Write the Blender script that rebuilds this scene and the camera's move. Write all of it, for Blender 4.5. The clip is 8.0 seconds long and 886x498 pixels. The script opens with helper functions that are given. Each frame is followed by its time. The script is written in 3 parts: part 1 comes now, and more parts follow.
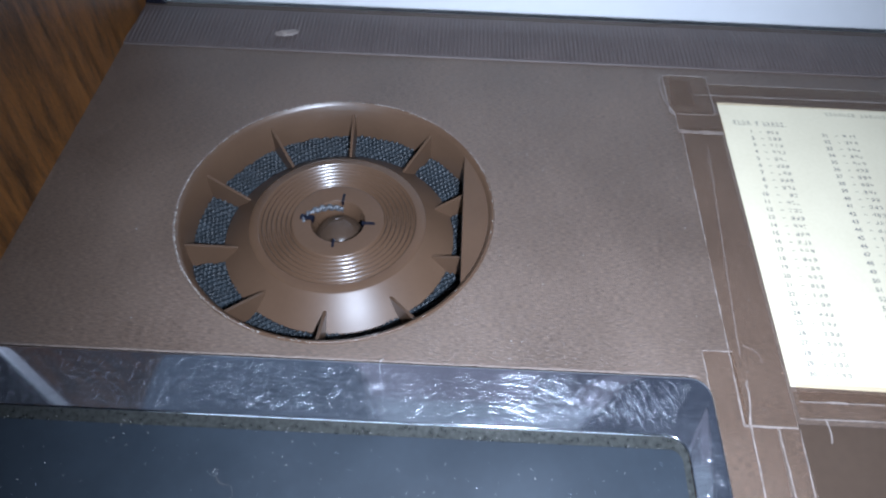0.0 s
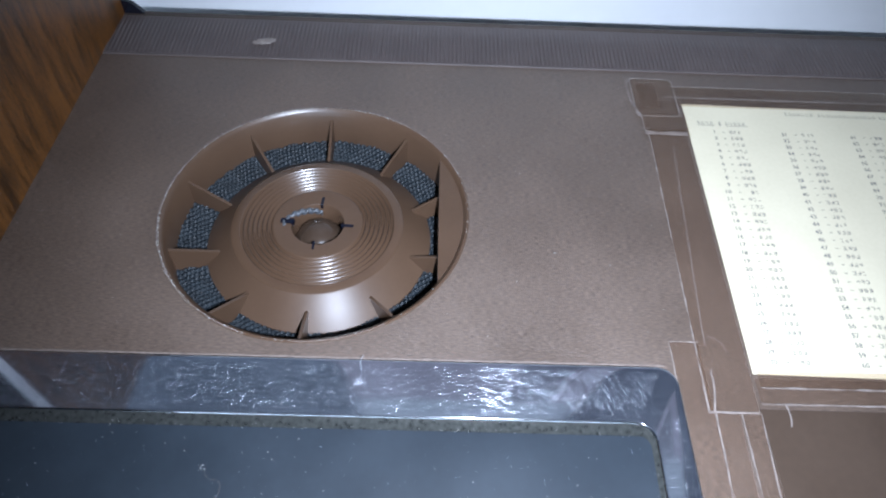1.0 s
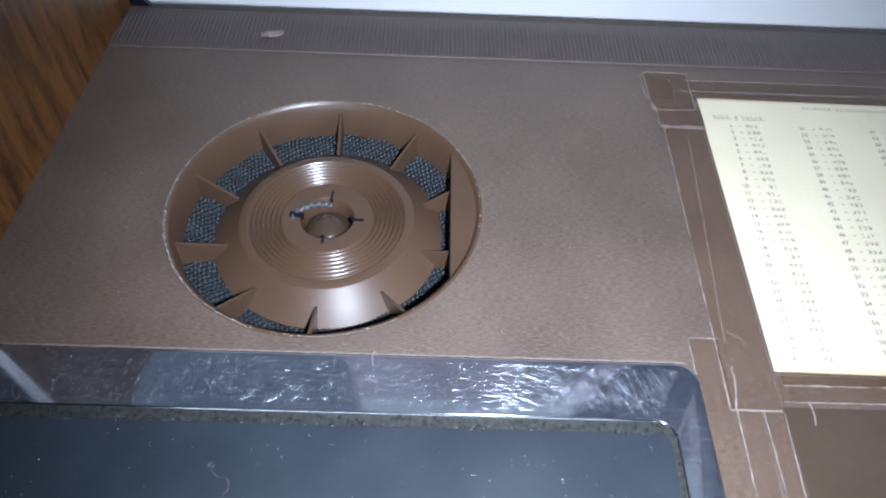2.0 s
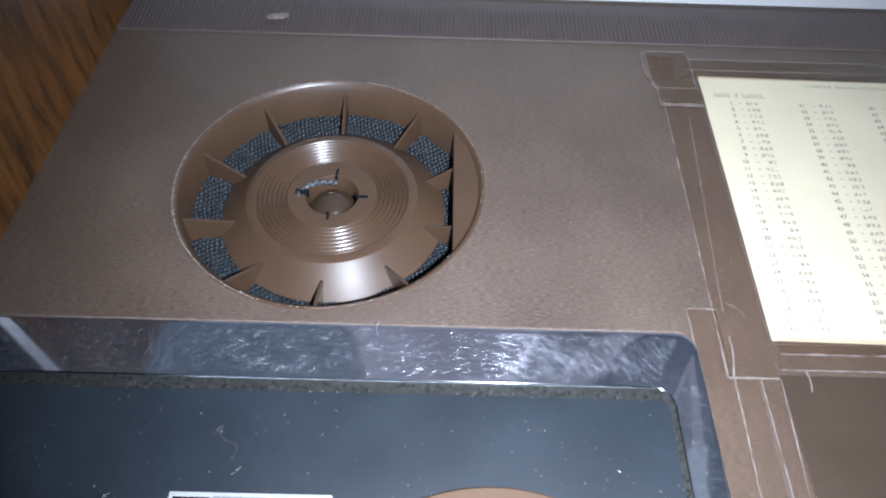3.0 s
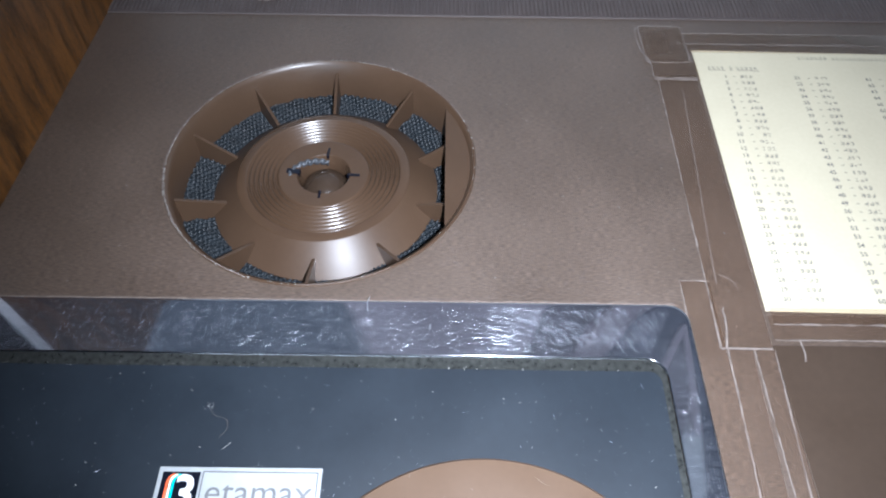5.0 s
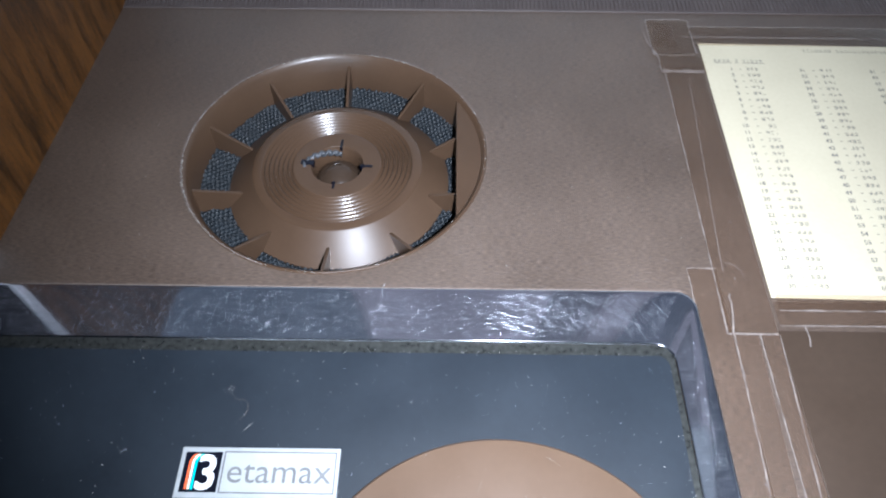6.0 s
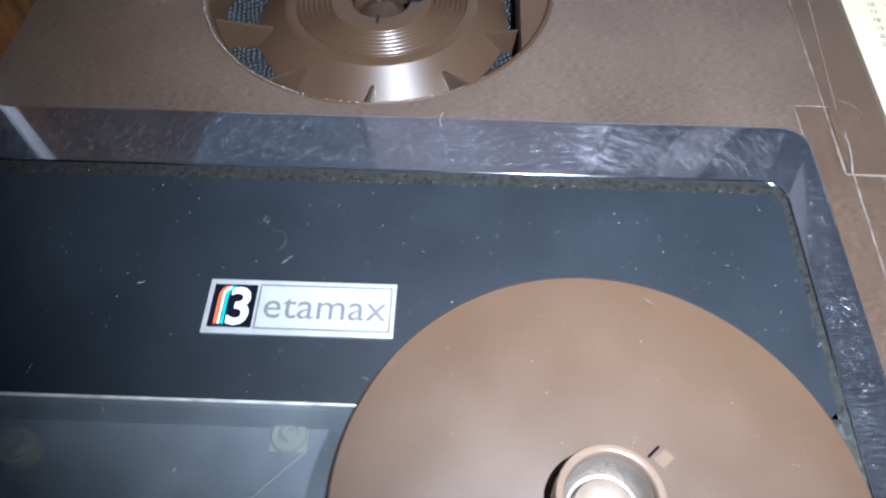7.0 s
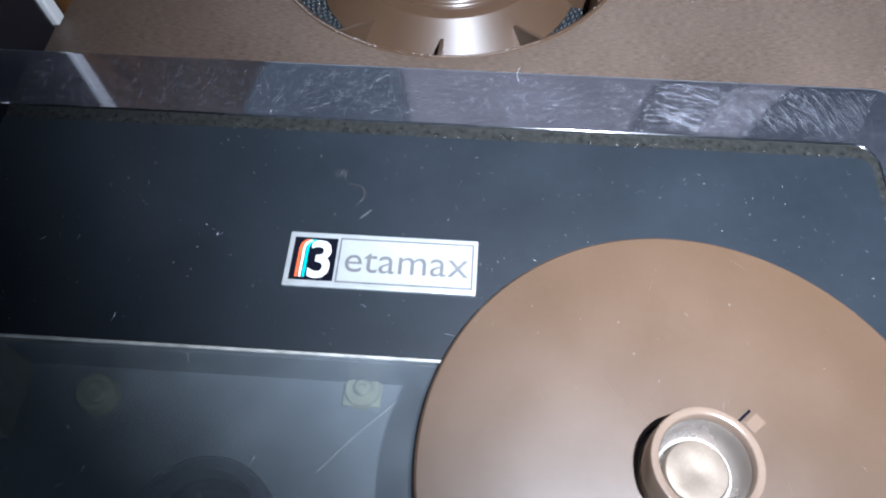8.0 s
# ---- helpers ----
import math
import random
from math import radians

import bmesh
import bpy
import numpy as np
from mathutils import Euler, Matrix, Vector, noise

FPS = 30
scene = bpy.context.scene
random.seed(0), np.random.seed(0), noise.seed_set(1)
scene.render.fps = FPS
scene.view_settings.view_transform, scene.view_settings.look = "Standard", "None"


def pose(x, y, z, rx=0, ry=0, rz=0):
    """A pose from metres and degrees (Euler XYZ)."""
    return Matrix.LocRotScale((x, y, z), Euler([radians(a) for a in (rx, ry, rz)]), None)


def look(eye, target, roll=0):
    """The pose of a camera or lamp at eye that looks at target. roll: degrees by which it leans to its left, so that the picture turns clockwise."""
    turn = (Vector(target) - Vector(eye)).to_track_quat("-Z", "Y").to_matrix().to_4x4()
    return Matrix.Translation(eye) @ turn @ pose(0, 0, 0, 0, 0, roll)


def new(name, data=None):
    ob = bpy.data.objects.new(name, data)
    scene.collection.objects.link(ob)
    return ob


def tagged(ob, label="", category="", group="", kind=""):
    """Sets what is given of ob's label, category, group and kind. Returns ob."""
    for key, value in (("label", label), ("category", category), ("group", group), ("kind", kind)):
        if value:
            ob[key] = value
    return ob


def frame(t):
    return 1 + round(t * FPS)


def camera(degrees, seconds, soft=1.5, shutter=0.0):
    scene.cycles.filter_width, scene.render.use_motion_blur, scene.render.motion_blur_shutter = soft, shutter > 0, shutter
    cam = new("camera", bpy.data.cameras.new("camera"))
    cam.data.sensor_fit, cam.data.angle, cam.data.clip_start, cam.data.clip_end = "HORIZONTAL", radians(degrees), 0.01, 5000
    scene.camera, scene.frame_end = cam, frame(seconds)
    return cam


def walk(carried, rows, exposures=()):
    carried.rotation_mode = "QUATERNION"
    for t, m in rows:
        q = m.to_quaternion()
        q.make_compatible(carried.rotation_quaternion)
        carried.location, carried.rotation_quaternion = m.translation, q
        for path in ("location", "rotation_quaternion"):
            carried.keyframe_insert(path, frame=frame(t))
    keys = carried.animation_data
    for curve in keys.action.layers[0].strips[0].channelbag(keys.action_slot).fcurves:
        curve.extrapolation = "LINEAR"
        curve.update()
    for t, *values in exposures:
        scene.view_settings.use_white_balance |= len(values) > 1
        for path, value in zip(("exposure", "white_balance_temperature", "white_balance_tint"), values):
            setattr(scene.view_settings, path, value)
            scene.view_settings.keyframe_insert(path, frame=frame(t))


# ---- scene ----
cam = camera(61.68, 8.0, soft=2.15, shutter=0.2)
PATH = [
    (0, (0.00512, 0.00542, 0.22443), (0.00320, 0.19042, -0.01172), 2.18),
    (0.5, (0.00892, -0.00259, 0.22762), (0.01162, 0.18281, -0.00822), 2.73),
    (1, (0.00631, -0.00167, 0.23161), (0.01248, 0.18452, -0.00355), 3.15),
    (1.5, (0.00223, 0.00146, 0.22585), (0.00832, 0.18916, -0.00810), 3.30),
    (3, (0.00425, -0.00962, 0.22368), (0.00676, 0.17560, -0.01231), 2.18),
    (3.5, (0.00732, -0.01207, 0.22509), (0.00927, 0.17253, -0.01138), 1.54),
    (4, (0.00946, -0.01240, 0.22385), (0.01022, 0.17137, -0.01327), 1.02),
    (4.5, (0.01114, -0.01185, 0.21790), (0.01164, 0.17154, -0.01952), 0.91),
    (6, (0.00669, -0.01992, 0.22242), (0.00537, 0.16155, -0.01646), 0.36),
    (6.5, (0.00285, -0.02301, 0.21049), (0.00071, 0.15872, -0.02819), 0.61),
    (6.6, (-0.00075, -0.02499, 0.20153), (-0.00254, 0.15533, -0.03822), 0.92),
    (7, (-0.01026, -0.03069, 0.16946), (-0.01482, 0.13629, -0.07973), 0.49),
    (7.5, (-0.02445, -0.03292, 0.16491), (-0.03328, 0.12597, -0.08941), -0.05),
    (8, (-0.02636, -0.03131, 0.16622), (-0.03804, 0.12265, -0.09099), -0.57),
]
walk(cam, [(t, look(eye, target, roll)) for t, eye, target, roll in PATH],
     [(0.0, 0.16, 5400, 10), (1.5, 0.23, 5500, 10), (3.0, 0.18, 5750, 10), (4.5, 0.13, 5780, 10), (6.5, 0.10, 5780, 10), (7.2, 0.05, 5800, 10), (8.0, 0.06, 5830, 10)])

# ---------------------------------------------------------------- light
TORCH = (0.036, -0.018, 0.230)
world = bpy.data.worlds.new("world")
scene.world = world
world.use_nodes = True
sky = world.node_tree.nodes.new("ShaderNodeTexSky")
sky.sky_type = "NISHITA"
sky.sun_disc = False
sky.sun_elevation, sky.sun_rotation = radians(35), radians(20)
world.node_tree.links.new(sky.outputs[0], world.node_tree.nodes["Background"].inputs[0])
world.node_tree.nodes["Background"].inputs[1].default_value = 0.1


def lamp(name, kind, at, watts, colour, size):
    data = bpy.data.lights.new(name, kind)
    data.energy, data.color = watts, colour
    if kind == "AREA":
        data.shape, data.size, data.size_y = "RECTANGLE", size[0], size[1]
    else:
        data.shadow_soft_size = size
    if kind == "SPOT":
        data.spot_size, data.spot_blend = radians(89), 1.0
    ob = new(name, data)
    ob.matrix_world = at
    return ob


lamp("phone_torch", "SPOT", look(TORCH, (0.046, 0.146, 0)), 14.3, (0.91, 0.94, 1.0), 0.003)
# Unseen area lamp added to brighten the room; no window is known.
lamp("added_room_fill", "AREA", look((-0.2, -2.12, 0.35), (-0.2, 0.4, 0.1)), 20, (0.80, 0.91, 1.0), (1.5, 1.1))
scene.view_settings.exposure = 0.0


# ---------------------------------------------------------------- materials
def material(name, dark, light, rough=0.5, scale=60.0, bump=0.0, bump_scale=800.0, metal=0.0, stretch=(1, 1, 1),
             bump_stretch=(1, 1, 1), rough_spread=0.1, spec=0.5, fine=0.35, fine_stretch=None, edges=(0.3, 0.7)):
    """A principled surface with two scales of colour change, uneven gloss and fine relief."""
    m = bpy.data.materials.new(name)
    m.use_nodes = True
    nt = m.node_tree
    n, l = nt.nodes, nt.links
    p = n["Principled BSDF"]
    co = n.new("ShaderNodeTexCoord")
    mp = n.new("ShaderNodeMapping")
    mp.inputs["Scale"].default_value = stretch
    l.new(co.outputs["Object"], mp.inputs[0])
    a = n.new("ShaderNodeTexNoise")
    a.inputs["Scale"].default_value, a.inputs["Detail"].default_value = scale, 6
    b = n.new("ShaderNodeTexNoise")
    b.inputs["Scale"].default_value, b.inputs["Detail"].default_value = scale * 14, 3
    l.new(mp.outputs[0], a.inputs[0])
    if fine_stretch:
        mf = n.new("ShaderNodeMapping")
        mf.inputs["Scale"].default_value = fine_stretch
        l.new(co.outputs["Object"], mf.inputs[0])
        l.new(mf.outputs[0], b.inputs[0])
        b.inputs["Scale"].default_value = 1.0
    else:
        l.new(mp.outputs[0], b.inputs[0])
    mix = n.new("ShaderNodeMix")
    mix.inputs[0].default_value = fine
    l.new(a.outputs[0], mix.inputs[2])
    l.new(b.outputs[0], mix.inputs[3])
    ramp = n.new("ShaderNodeValToRGB")
    ramp.color_ramp.elements[0].position, ramp.color_ramp.elements[1].position = edges
    ramp.color_ramp.elements[0].color, ramp.color_ramp.elements[1].color = (*dark, 1), (*light, 1)
    l.new(mix.outputs[0], ramp.inputs[0])
    l.new(ramp.outputs[0], p.inputs["Base Color"])
    rr = n.new("ShaderNodeMapRange")
    rr.inputs[3].default_value, rr.inputs[4].default_value = rough - rough_spread, rough + rough_spread
    l.new(a.outputs[0], rr.inputs[0])
    l.new(rr.outputs[0], p.inputs["Roughness"])
    p.inputs["Metallic"].default_value = metal
    p.inputs["Specular IOR Level"].default_value = spec
    if bump:
        bm_ = n.new("ShaderNodeMapping")
        bm_.inputs["Scale"].default_value = bump_stretch
        l.new(co.outputs["Object"], bm_.inputs[0])
        c = n.new("ShaderNodeTexNoise")
        c.inputs["Scale"].default_value, c.inputs["Detail"].default_value = bump_scale, 3
        l.new(bm_.outputs[0], c.inputs[0])
        bp = n.new("ShaderNodeBump")
        bp.inputs["Strength"].default_value, bp.inputs["Distance"].default_value = 1.0, bump
        l.new(c.outputs[0], bp.inputs["Height"])
        l.new(bp.outputs[0], p.inputs["Normal"])
    return m


def film(name, tint, ior=1.45, rough=0.05, haze=0.04, haze_colour=(0.5, 0.5, 0.5)):
    """Clear sheet: lets light through, with a Fresnel gloss and a little dull haze."""
    m = bpy.data.materials.new(name)
    m.use_nodes = True
    n, l = m.node_tree.nodes, m.node_tree.links
    n.remove(n["Principled BSDF"])
    tr = n.new("ShaderNodeBsdfTransparent")
    tr.inputs[0].default_value = (*tint, 1)
    df = n.new("ShaderNodeBsdfDiffuse")
    df.inputs[0].default_value = (*haze_colour, 1)
    co = n.new("ShaderNodeTexCoord")
    nz = n.new("ShaderNodeTexNoise")
    nz.inputs["Scale"].default_value, nz.inputs["Detail"].default_value = 70, 6
    l.new(co.outputs["Object"], nz.inputs[0])
    hz = n.new("ShaderNodeMapRange")
    hz.inputs[1].default_value, hz.inputs[2].default_value = 0.3, 0.7
    hz.inputs[3].default_value, hz.inputs[4].default_value = haze * 0.75, haze * 1.25
    l.new(nz.outputs[0], hz.inputs[0])
    m1 = n.new("ShaderNodeMixShader")
    l.new(hz.outputs[0], m1.inputs[0])
    l.new(tr.outputs[0], m1.inputs[1])
    l.new(df.outputs[0], m1.inputs[2])
    gl = n.new("ShaderNodeBsdfGlossy")
    gl.inputs["Roughness"].default_value = rough
    fr = n.new("ShaderNodeFresnel")
    fr.inputs[0].default_value = ior
    m2 = n.new("ShaderNodeMixShader")
    l.new(fr.outputs[0], m2.inputs[0])
    l.new(m1.outputs[0], m2.inputs[1])
    l.new(gl.outputs[0], m2.inputs[2])
    l.new(m2.outputs[0], n["Material Output"].inputs[0])
    return m


# Fine pale streaks put the glints on the moulded grain into the colour.
M_PANEL = material("brown_grained_plastic", (0.026, 0.0170, 0.0116), (0.122, 0.085, 0.062), 0.42, 26, 0.00021, 1.0,
                   bump_stretch=(660, 2900, 1000), spec=0.9, fine=0.80, fine_stretch=(450, 2300, 1000), edges=(0.30, 0.70))
M_LID = material("brown_satin_plastic", (0.036, 0.0235, 0.0155), (0.050, 0.033, 0.022), 0.42, 25, 0.00003, 700)
M_HUB = material("dark_brown_gloss_plastic", (0.028, 0.018, 0.012), (0.042, 0.028, 0.019), 0.18, 60, rough_spread=0.04, spec=0.6)
M_WELL = material("brown_moulded_plastic", (0.050, 0.0295, 0.0175), (0.064, 0.0380, 0.0225), 0.33, 40, 0.00001, 300, rough_spread=0.04, spec=0.42)
M_GROOVE = material("brown_turned_plastic", (0.050, 0.0295, 0.0175), (0.064, 0.0380, 0.0225), 0.25, 40, 0.00001, 300, rough_spread=0.04, spec=0.55)
M_CONE = material("brown_satin_cone", (0.052, 0.0305, 0.0180), (0.066, 0.0395, 0.0235), 0.40, 40, 0.00001, 300, rough_spread=0.05, spec=0.40)
M_DISC = material("light_brown_plastic", (0.071, 0.0415, 0.0232), (0.088, 0.0520, 0.0298), 0.36, 35, 0.00001, 400, rough_spread=0.10, spec=0.8)
M_TAB = material("pale_brown_plastic", (0.115, 0.073, 0.047), (0.135, 0.088, 0.057), 0.4, 60)
M_KNOB = material("polished_brown_plastic", (0.16, 0.115, 0.085), (0.20, 0.145, 0.11), 0.14, 80, rough_spread=0.05, spec=0.8)
M_CORE = material("polished_liner", (0.44, 0.41, 0.38), (0.54, 0.51, 0.48), 0.26, 120, metal=0.75, rough_spread=0.06)
M_PEG = material("turned_peg", (0.19, 0.152, 0.118), (0.27, 0.22, 0.172), 0.33, 160, metal=0.55, rough_spread=0.08)
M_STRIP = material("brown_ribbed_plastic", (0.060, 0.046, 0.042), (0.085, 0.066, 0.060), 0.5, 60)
M_CHROME = material("worn_chrome", (0.50, 0.51, 0.55), (0.64, 0.64, 0.69), 0.07, 45, metal=1.0, rough_spread=0.02)


def worn(m, colour, rough, low, high):
    """Lays a patchy, finely scuffed dull layer over a mirror."""
    n, l = m.node_tree.nodes, m.node_tree.links
    co = n.new("ShaderNodeTexCoord")
    masks = []
    for k, a in enumerate((33, -22, 64)):
        mp = n.new("ShaderNodeMapping")
        mp.inputs["Rotation"].default_value, mp.inputs["Scale"].default_value = (0, 0, radians(a)), (260, 7000, 400)
        l.new(co.outputs["Object"], mp.inputs[0])
        t = n.new("ShaderNodeTexNoise")
        t.inputs["Scale"].default_value, t.inputs["Detail"].default_value = 1.0, 2
        l.new(mp.outputs[0], t.inputs[0])
        masks.append(t)
    mx = masks[0]
    for t in masks[1:]:
        q = n.new("ShaderNodeMath")
        q.operation = "MAXIMUM"
        l.new(mx.outputs[0], q.inputs[0])
        l.new(t.outputs[0], q.inputs[1])
        mx = q
    pt = n.new("ShaderNodeTexNoise")
    pt.inputs["Scale"].default_value, pt.inputs["Detail"].default_value = 45, 2
    l.new(co.outputs["Object"], pt.inputs[0])
    ad = n.new("ShaderNodeMath")
    ad.operation = "MULTIPLY_ADD"
    ad.inputs[1].default_value = 0.22
    l.new(pt.outputs[0], ad.inputs[0])
    l.new(mx.outputs[0], ad.inputs[2])
    mr = n.new("ShaderNodeMapRange")
    mr.inputs[1].default_value, mr.inputs[2].default_value = 0.66, 0.90
    mr.inputs[3].default_value, mr.inputs[4].default_value = low, high
    l.new(ad.outputs[0], mr.inputs[0])
    d = n.new("ShaderNodeBsdfPrincipled")
    d.inputs["Base Color"].default_value = (*colour, 1)
    d.inputs["Roughness"].default_value, d.inputs["Metallic"].default_value = rough, 0.75
    ms = n.new("ShaderNodeMixShader")
    l.new(mr.outputs[0], ms.inputs[0])
    l.new(n["Principled BSDF"].outputs[0], ms.inputs[1])
    l.new(d.outputs[0], ms.inputs[2])
    l.new(ms.outputs[0], n["Material Output"].inputs[0])


worn(M_CHROME, (0.50, 0.53, 0.60), 0.31, 0.06, 0.33)
M_SCRATCH = material("scratch_white", (0.50, 0.53, 0.60), (0.88, 0.91, 0.97), 0.38, 300, metal=0.85)
M_BLACK = material("black_acrylic", (0.0058, 0.0092, 0.0135), (0.0110, 0.0160, 0.0222), 0.43, 30, rough_spread=0.05, spec=0.68)
M_BAND = material("dusty_dark_metal", (0.034, 0.036, 0.034), (0.095, 0.098, 0.090), 0.30, 600, metal=0.75)
M_RIDGE = material("polished_chrome", (0.50, 0.51, 0.54), (0.70, 0.71, 0.74), 0.08, 200, metal=1.0, rough_spread=0.02)
M_SMOKE = film("smoked_window", (0.66, 0.70, 0.72), 1.40, 0.24, 0.085, (0.42, 0.48, 0.54))
M_TAPE = film("clear_tape", (0.90, 0.86, 0.82), 1.16, 0.28, 0.010, (0.40, 0.33, 0.28))
M_TAPE_EDGE = material("dusty_tape_edge", (0.070, 0.055, 0.046), (0.25, 0.21, 0.185), 0.6, 300)
M_GRIME = material("dried_grime", (0.085, 0.064, 0.052), (0.20, 0.160, 0.135), 0.6, 350)
M_PAPER = material("cream_paper", (0.455, 0.405, 0.285), (0.51, 0.458, 0.325), 0.8, 40, 0.00002, 500)
M_INK = material("grey_typed_ink", (0.045, 0.045, 0.045), (0.20, 0.19, 0.17), 0.8, 900)
M_WOOD = material("walnut_veneer", (0.022, 0.0090, 0.0020), (0.150, 0.058, 0.0105), 0.40, 60, 0.00008, 60,
                  stretch=(1.0, 3.6, 0.55), bump_stretch=(1, 12, 1), fine=0.38, edges=(0.36, 0.62))
M_ALU = material("bright_aluminium", (0.90, 0.90, 0.90), (0.95, 0.95, 0.95), 0.38, 200, metal=0.1, rough_spread=0.05)
M_NAVY = material("black_gloss_plastic", (0.003, 0.0035, 0.007), (0.006, 0.007, 0.013), 0.12, 30, rough_spread=0.05)
M_CLOTH = material("black_woven_cloth", (0.002, 0.003, 0.004), (0.0115, 0.0160, 0.0200), 0.48, 250, spec=0.30)
M_BRAID = material("grey_braid", (0.006, 0.007, 0.009), (0.085, 0.090, 0.098), 0.5, 900)
M_DARK = material("dark_metal", (0.070, 0.076, 0.082), (0.125, 0.132, 0.140), 0.5, 60)
M_SCREW = material("dull_brass", (0.22, 0.21, 0.13), (0.38, 0.36, 0.24), 0.45, 300, metal=0.3)
M_SPOOL = material("grey_black_plastic", (0.020, 0.024, 0.029), (0.036, 0.041, 0.048), 0.32, 60)
M_WALL_DARK = material("navy_reflection_card", (0.075, 0.083, 0.125), (0.120, 0.132, 0.185), 0.6, 8)
M_WALL_DIM = material("blue_grey_reflection_card", (0.125, 0.150, 0.190), (0.190, 0.220, 0.265), 0.6, 8)
M_WHITE = material("white_paint", (0.84, 0.85, 0.86), (0.89, 0.90, 0.91), 0.7, 6)
M_DUST = material("pale_dust", (0.10, 0.10, 0.10), (0.45, 0.45, 0.43), 0.9, 900)
M_BADGE = material("silver_badge", (0.36, 0.38, 0.38), (0.47, 0.49, 0.49), 0.32, 300, metal=0.35, rough_spread=0.05)
M_SEAM = material("dull_pale_plastic", (0.18, 0.18, 0.17), (0.55, 0.55, 0.52), 0.5, 250)
M_BADGE_FACE = material("off_white_enamel", (0.275, 0.290, 0.275), (0.315, 0.330, 0.315), 0.5, 200)
M_CREAM_WHITE = material("white_enamel", (0.60, 0.61, 0.62), (0.66, 0.67, 0.68), 0.4, 200)
M_RED = material("orange_red_enamel", (0.70, 0.10, 0.03), (0.80, 0.14, 0.05), 0.4, 200)
M_CREAM = material("cream_enamel", (0.80, 0.72, 0.55), (0.86, 0.78, 0.60), 0.4, 200)
M_TEAL = material("turquoise_enamel", (0.0, 0.42, 0.46), (0.02, 0.52, 0.55), 0.4, 200)
M_GREY_INK = material("grey_enamel", (0.10, 0.10, 0.105), (0.14, 0.14, 0.145), 0.4, 200)
M_BOARD = material("red_brown_reflection_card", (0.50, 0.415, 0.45), (0.66, 0.55, 0.60), 0.5, 20, stretch=(6, 1, 1))
M_BOARD_DARK = material("dark_reflection_card", (0.170, 0.150, 0.175), (0.240, 0.210, 0.240), 0.5, 20, stretch=(6, 1, 1))
M_CEILING = material("dim_ceiling_grey", (0.17, 0.18, 0.21), (0.23, 0.24, 0.27), 0.8, 6)
M_FLOOR = material("grey_carpet", (0.12, 0.11, 0.10), (0.20, 0.19, 0.18), 0.9, 20)


# ---------------------------------------------------------------- mesh helpers
def root_place(ob):
    place = Vector((0, 0, 0))
    while ob is not None:
        place = place + ob.location
        ob = ob.parent
    return place


def part(name, bm, mat, parent=None, label="", smooth=False):
    """Links a bmesh, given in world places, as one mesh object under a thing or a part."""
    if parent is not None:
        bmesh.ops.translate(bm, verts=bm.verts, vec=-root_place(parent))
    bmesh.ops.recalc_face_normals(bm, faces=bm.faces)
    me = bpy.data.meshes.new(name)
    bm.to_mesh(me)
    bm.free()
    if smooth:
        me.shade_smooth()
        me.set_sharp_from_angle(angle=radians(40))
    me.materials.append(mat)
    ob = new(name, me)
    ob.parent = parent
    if label:
        ob["label"] = label
    return ob


def thing(name, at, label, category, group="", kind=""):
    ob = new(name)
    ob.location = at
    ob.empty_display_size = 0.01
    return tagged(ob, label, category, group, kind)


def box(x0, x1, y0, y1, z0, z1, bevel=0.0, bm=None, turn=0.0):
    bm = bm or bmesh.new()
    c = Matrix.Translation(((x0 + x1) / 2, (y0 + y1) / 2, (z0 + z1) / 2)) @ Matrix.Rotation(radians(turn), 4, "Z")
    made = bmesh.ops.create_cube(bm, size=1, matrix=c @ Matrix.Diagonal((x1 - x0, y1 - y0, z1 - z0, 1)))
    if bevel:
        edges = list({e for v in made["verts"] for e in v.link_edges})
        bmesh.ops.bevel(bm, geom=edges, offset=bevel, segments=2, affect="EDGES", profile=0.5)
    return bm


def loft(loops, closed=True, cap_first=False, cap_last=False, bm=None):
    """Skins rings of equally many places."""
    bm = bm or bmesh.new()
    rings = [[bm.verts.new(p) for p in loop] for loop in loops]
    n = len(rings[0])
    for a, b in zip(rings, rings[1:]):
        for i in range(n if closed else n - 1):
            j = (i + 1) % n
            bm.faces.new((a[i], a[j], b[j], b[i]))
    if cap_first:
        bm.faces.new(rings[0])
    if cap_last:
        bm.faces.new(rings[-1])
    return bm


def circle(cx, cy, r, z, n=96, start=0.0, sweep=360.0):
    full = abs(sweep) >= 360
    return [(cx + r * math.cos(radians(start + sweep * i / (n if full else n - 1))),
             cy + r * math.sin(radians(start + sweep * i / (n if full else n - 1))), z) for i in range(n)]


def lathe(cx, cy, profile, n=96, cap_first=False, cap_last=False, bm=None):
    return loft([circle(cx, cy, r, z, n) for r, z in profile], True, cap_first, cap_last, bm)


def rounded(x0, x1, y0, y1, r, z, n=8):
    out = []
    for cx, cy, a in ((x1 - r, y1 - r, 0), (x0 + r, y1 - r, 90), (x0 + r, y0 + r, 180), (x1 - r, y0 + r, 270)):
        out += [(cx + r * math.cos(radians(a + 90 * i / n)), cy + r * math.sin(radians(a + 90 * i / n)), z) for i in range(n + 1)]
    return out


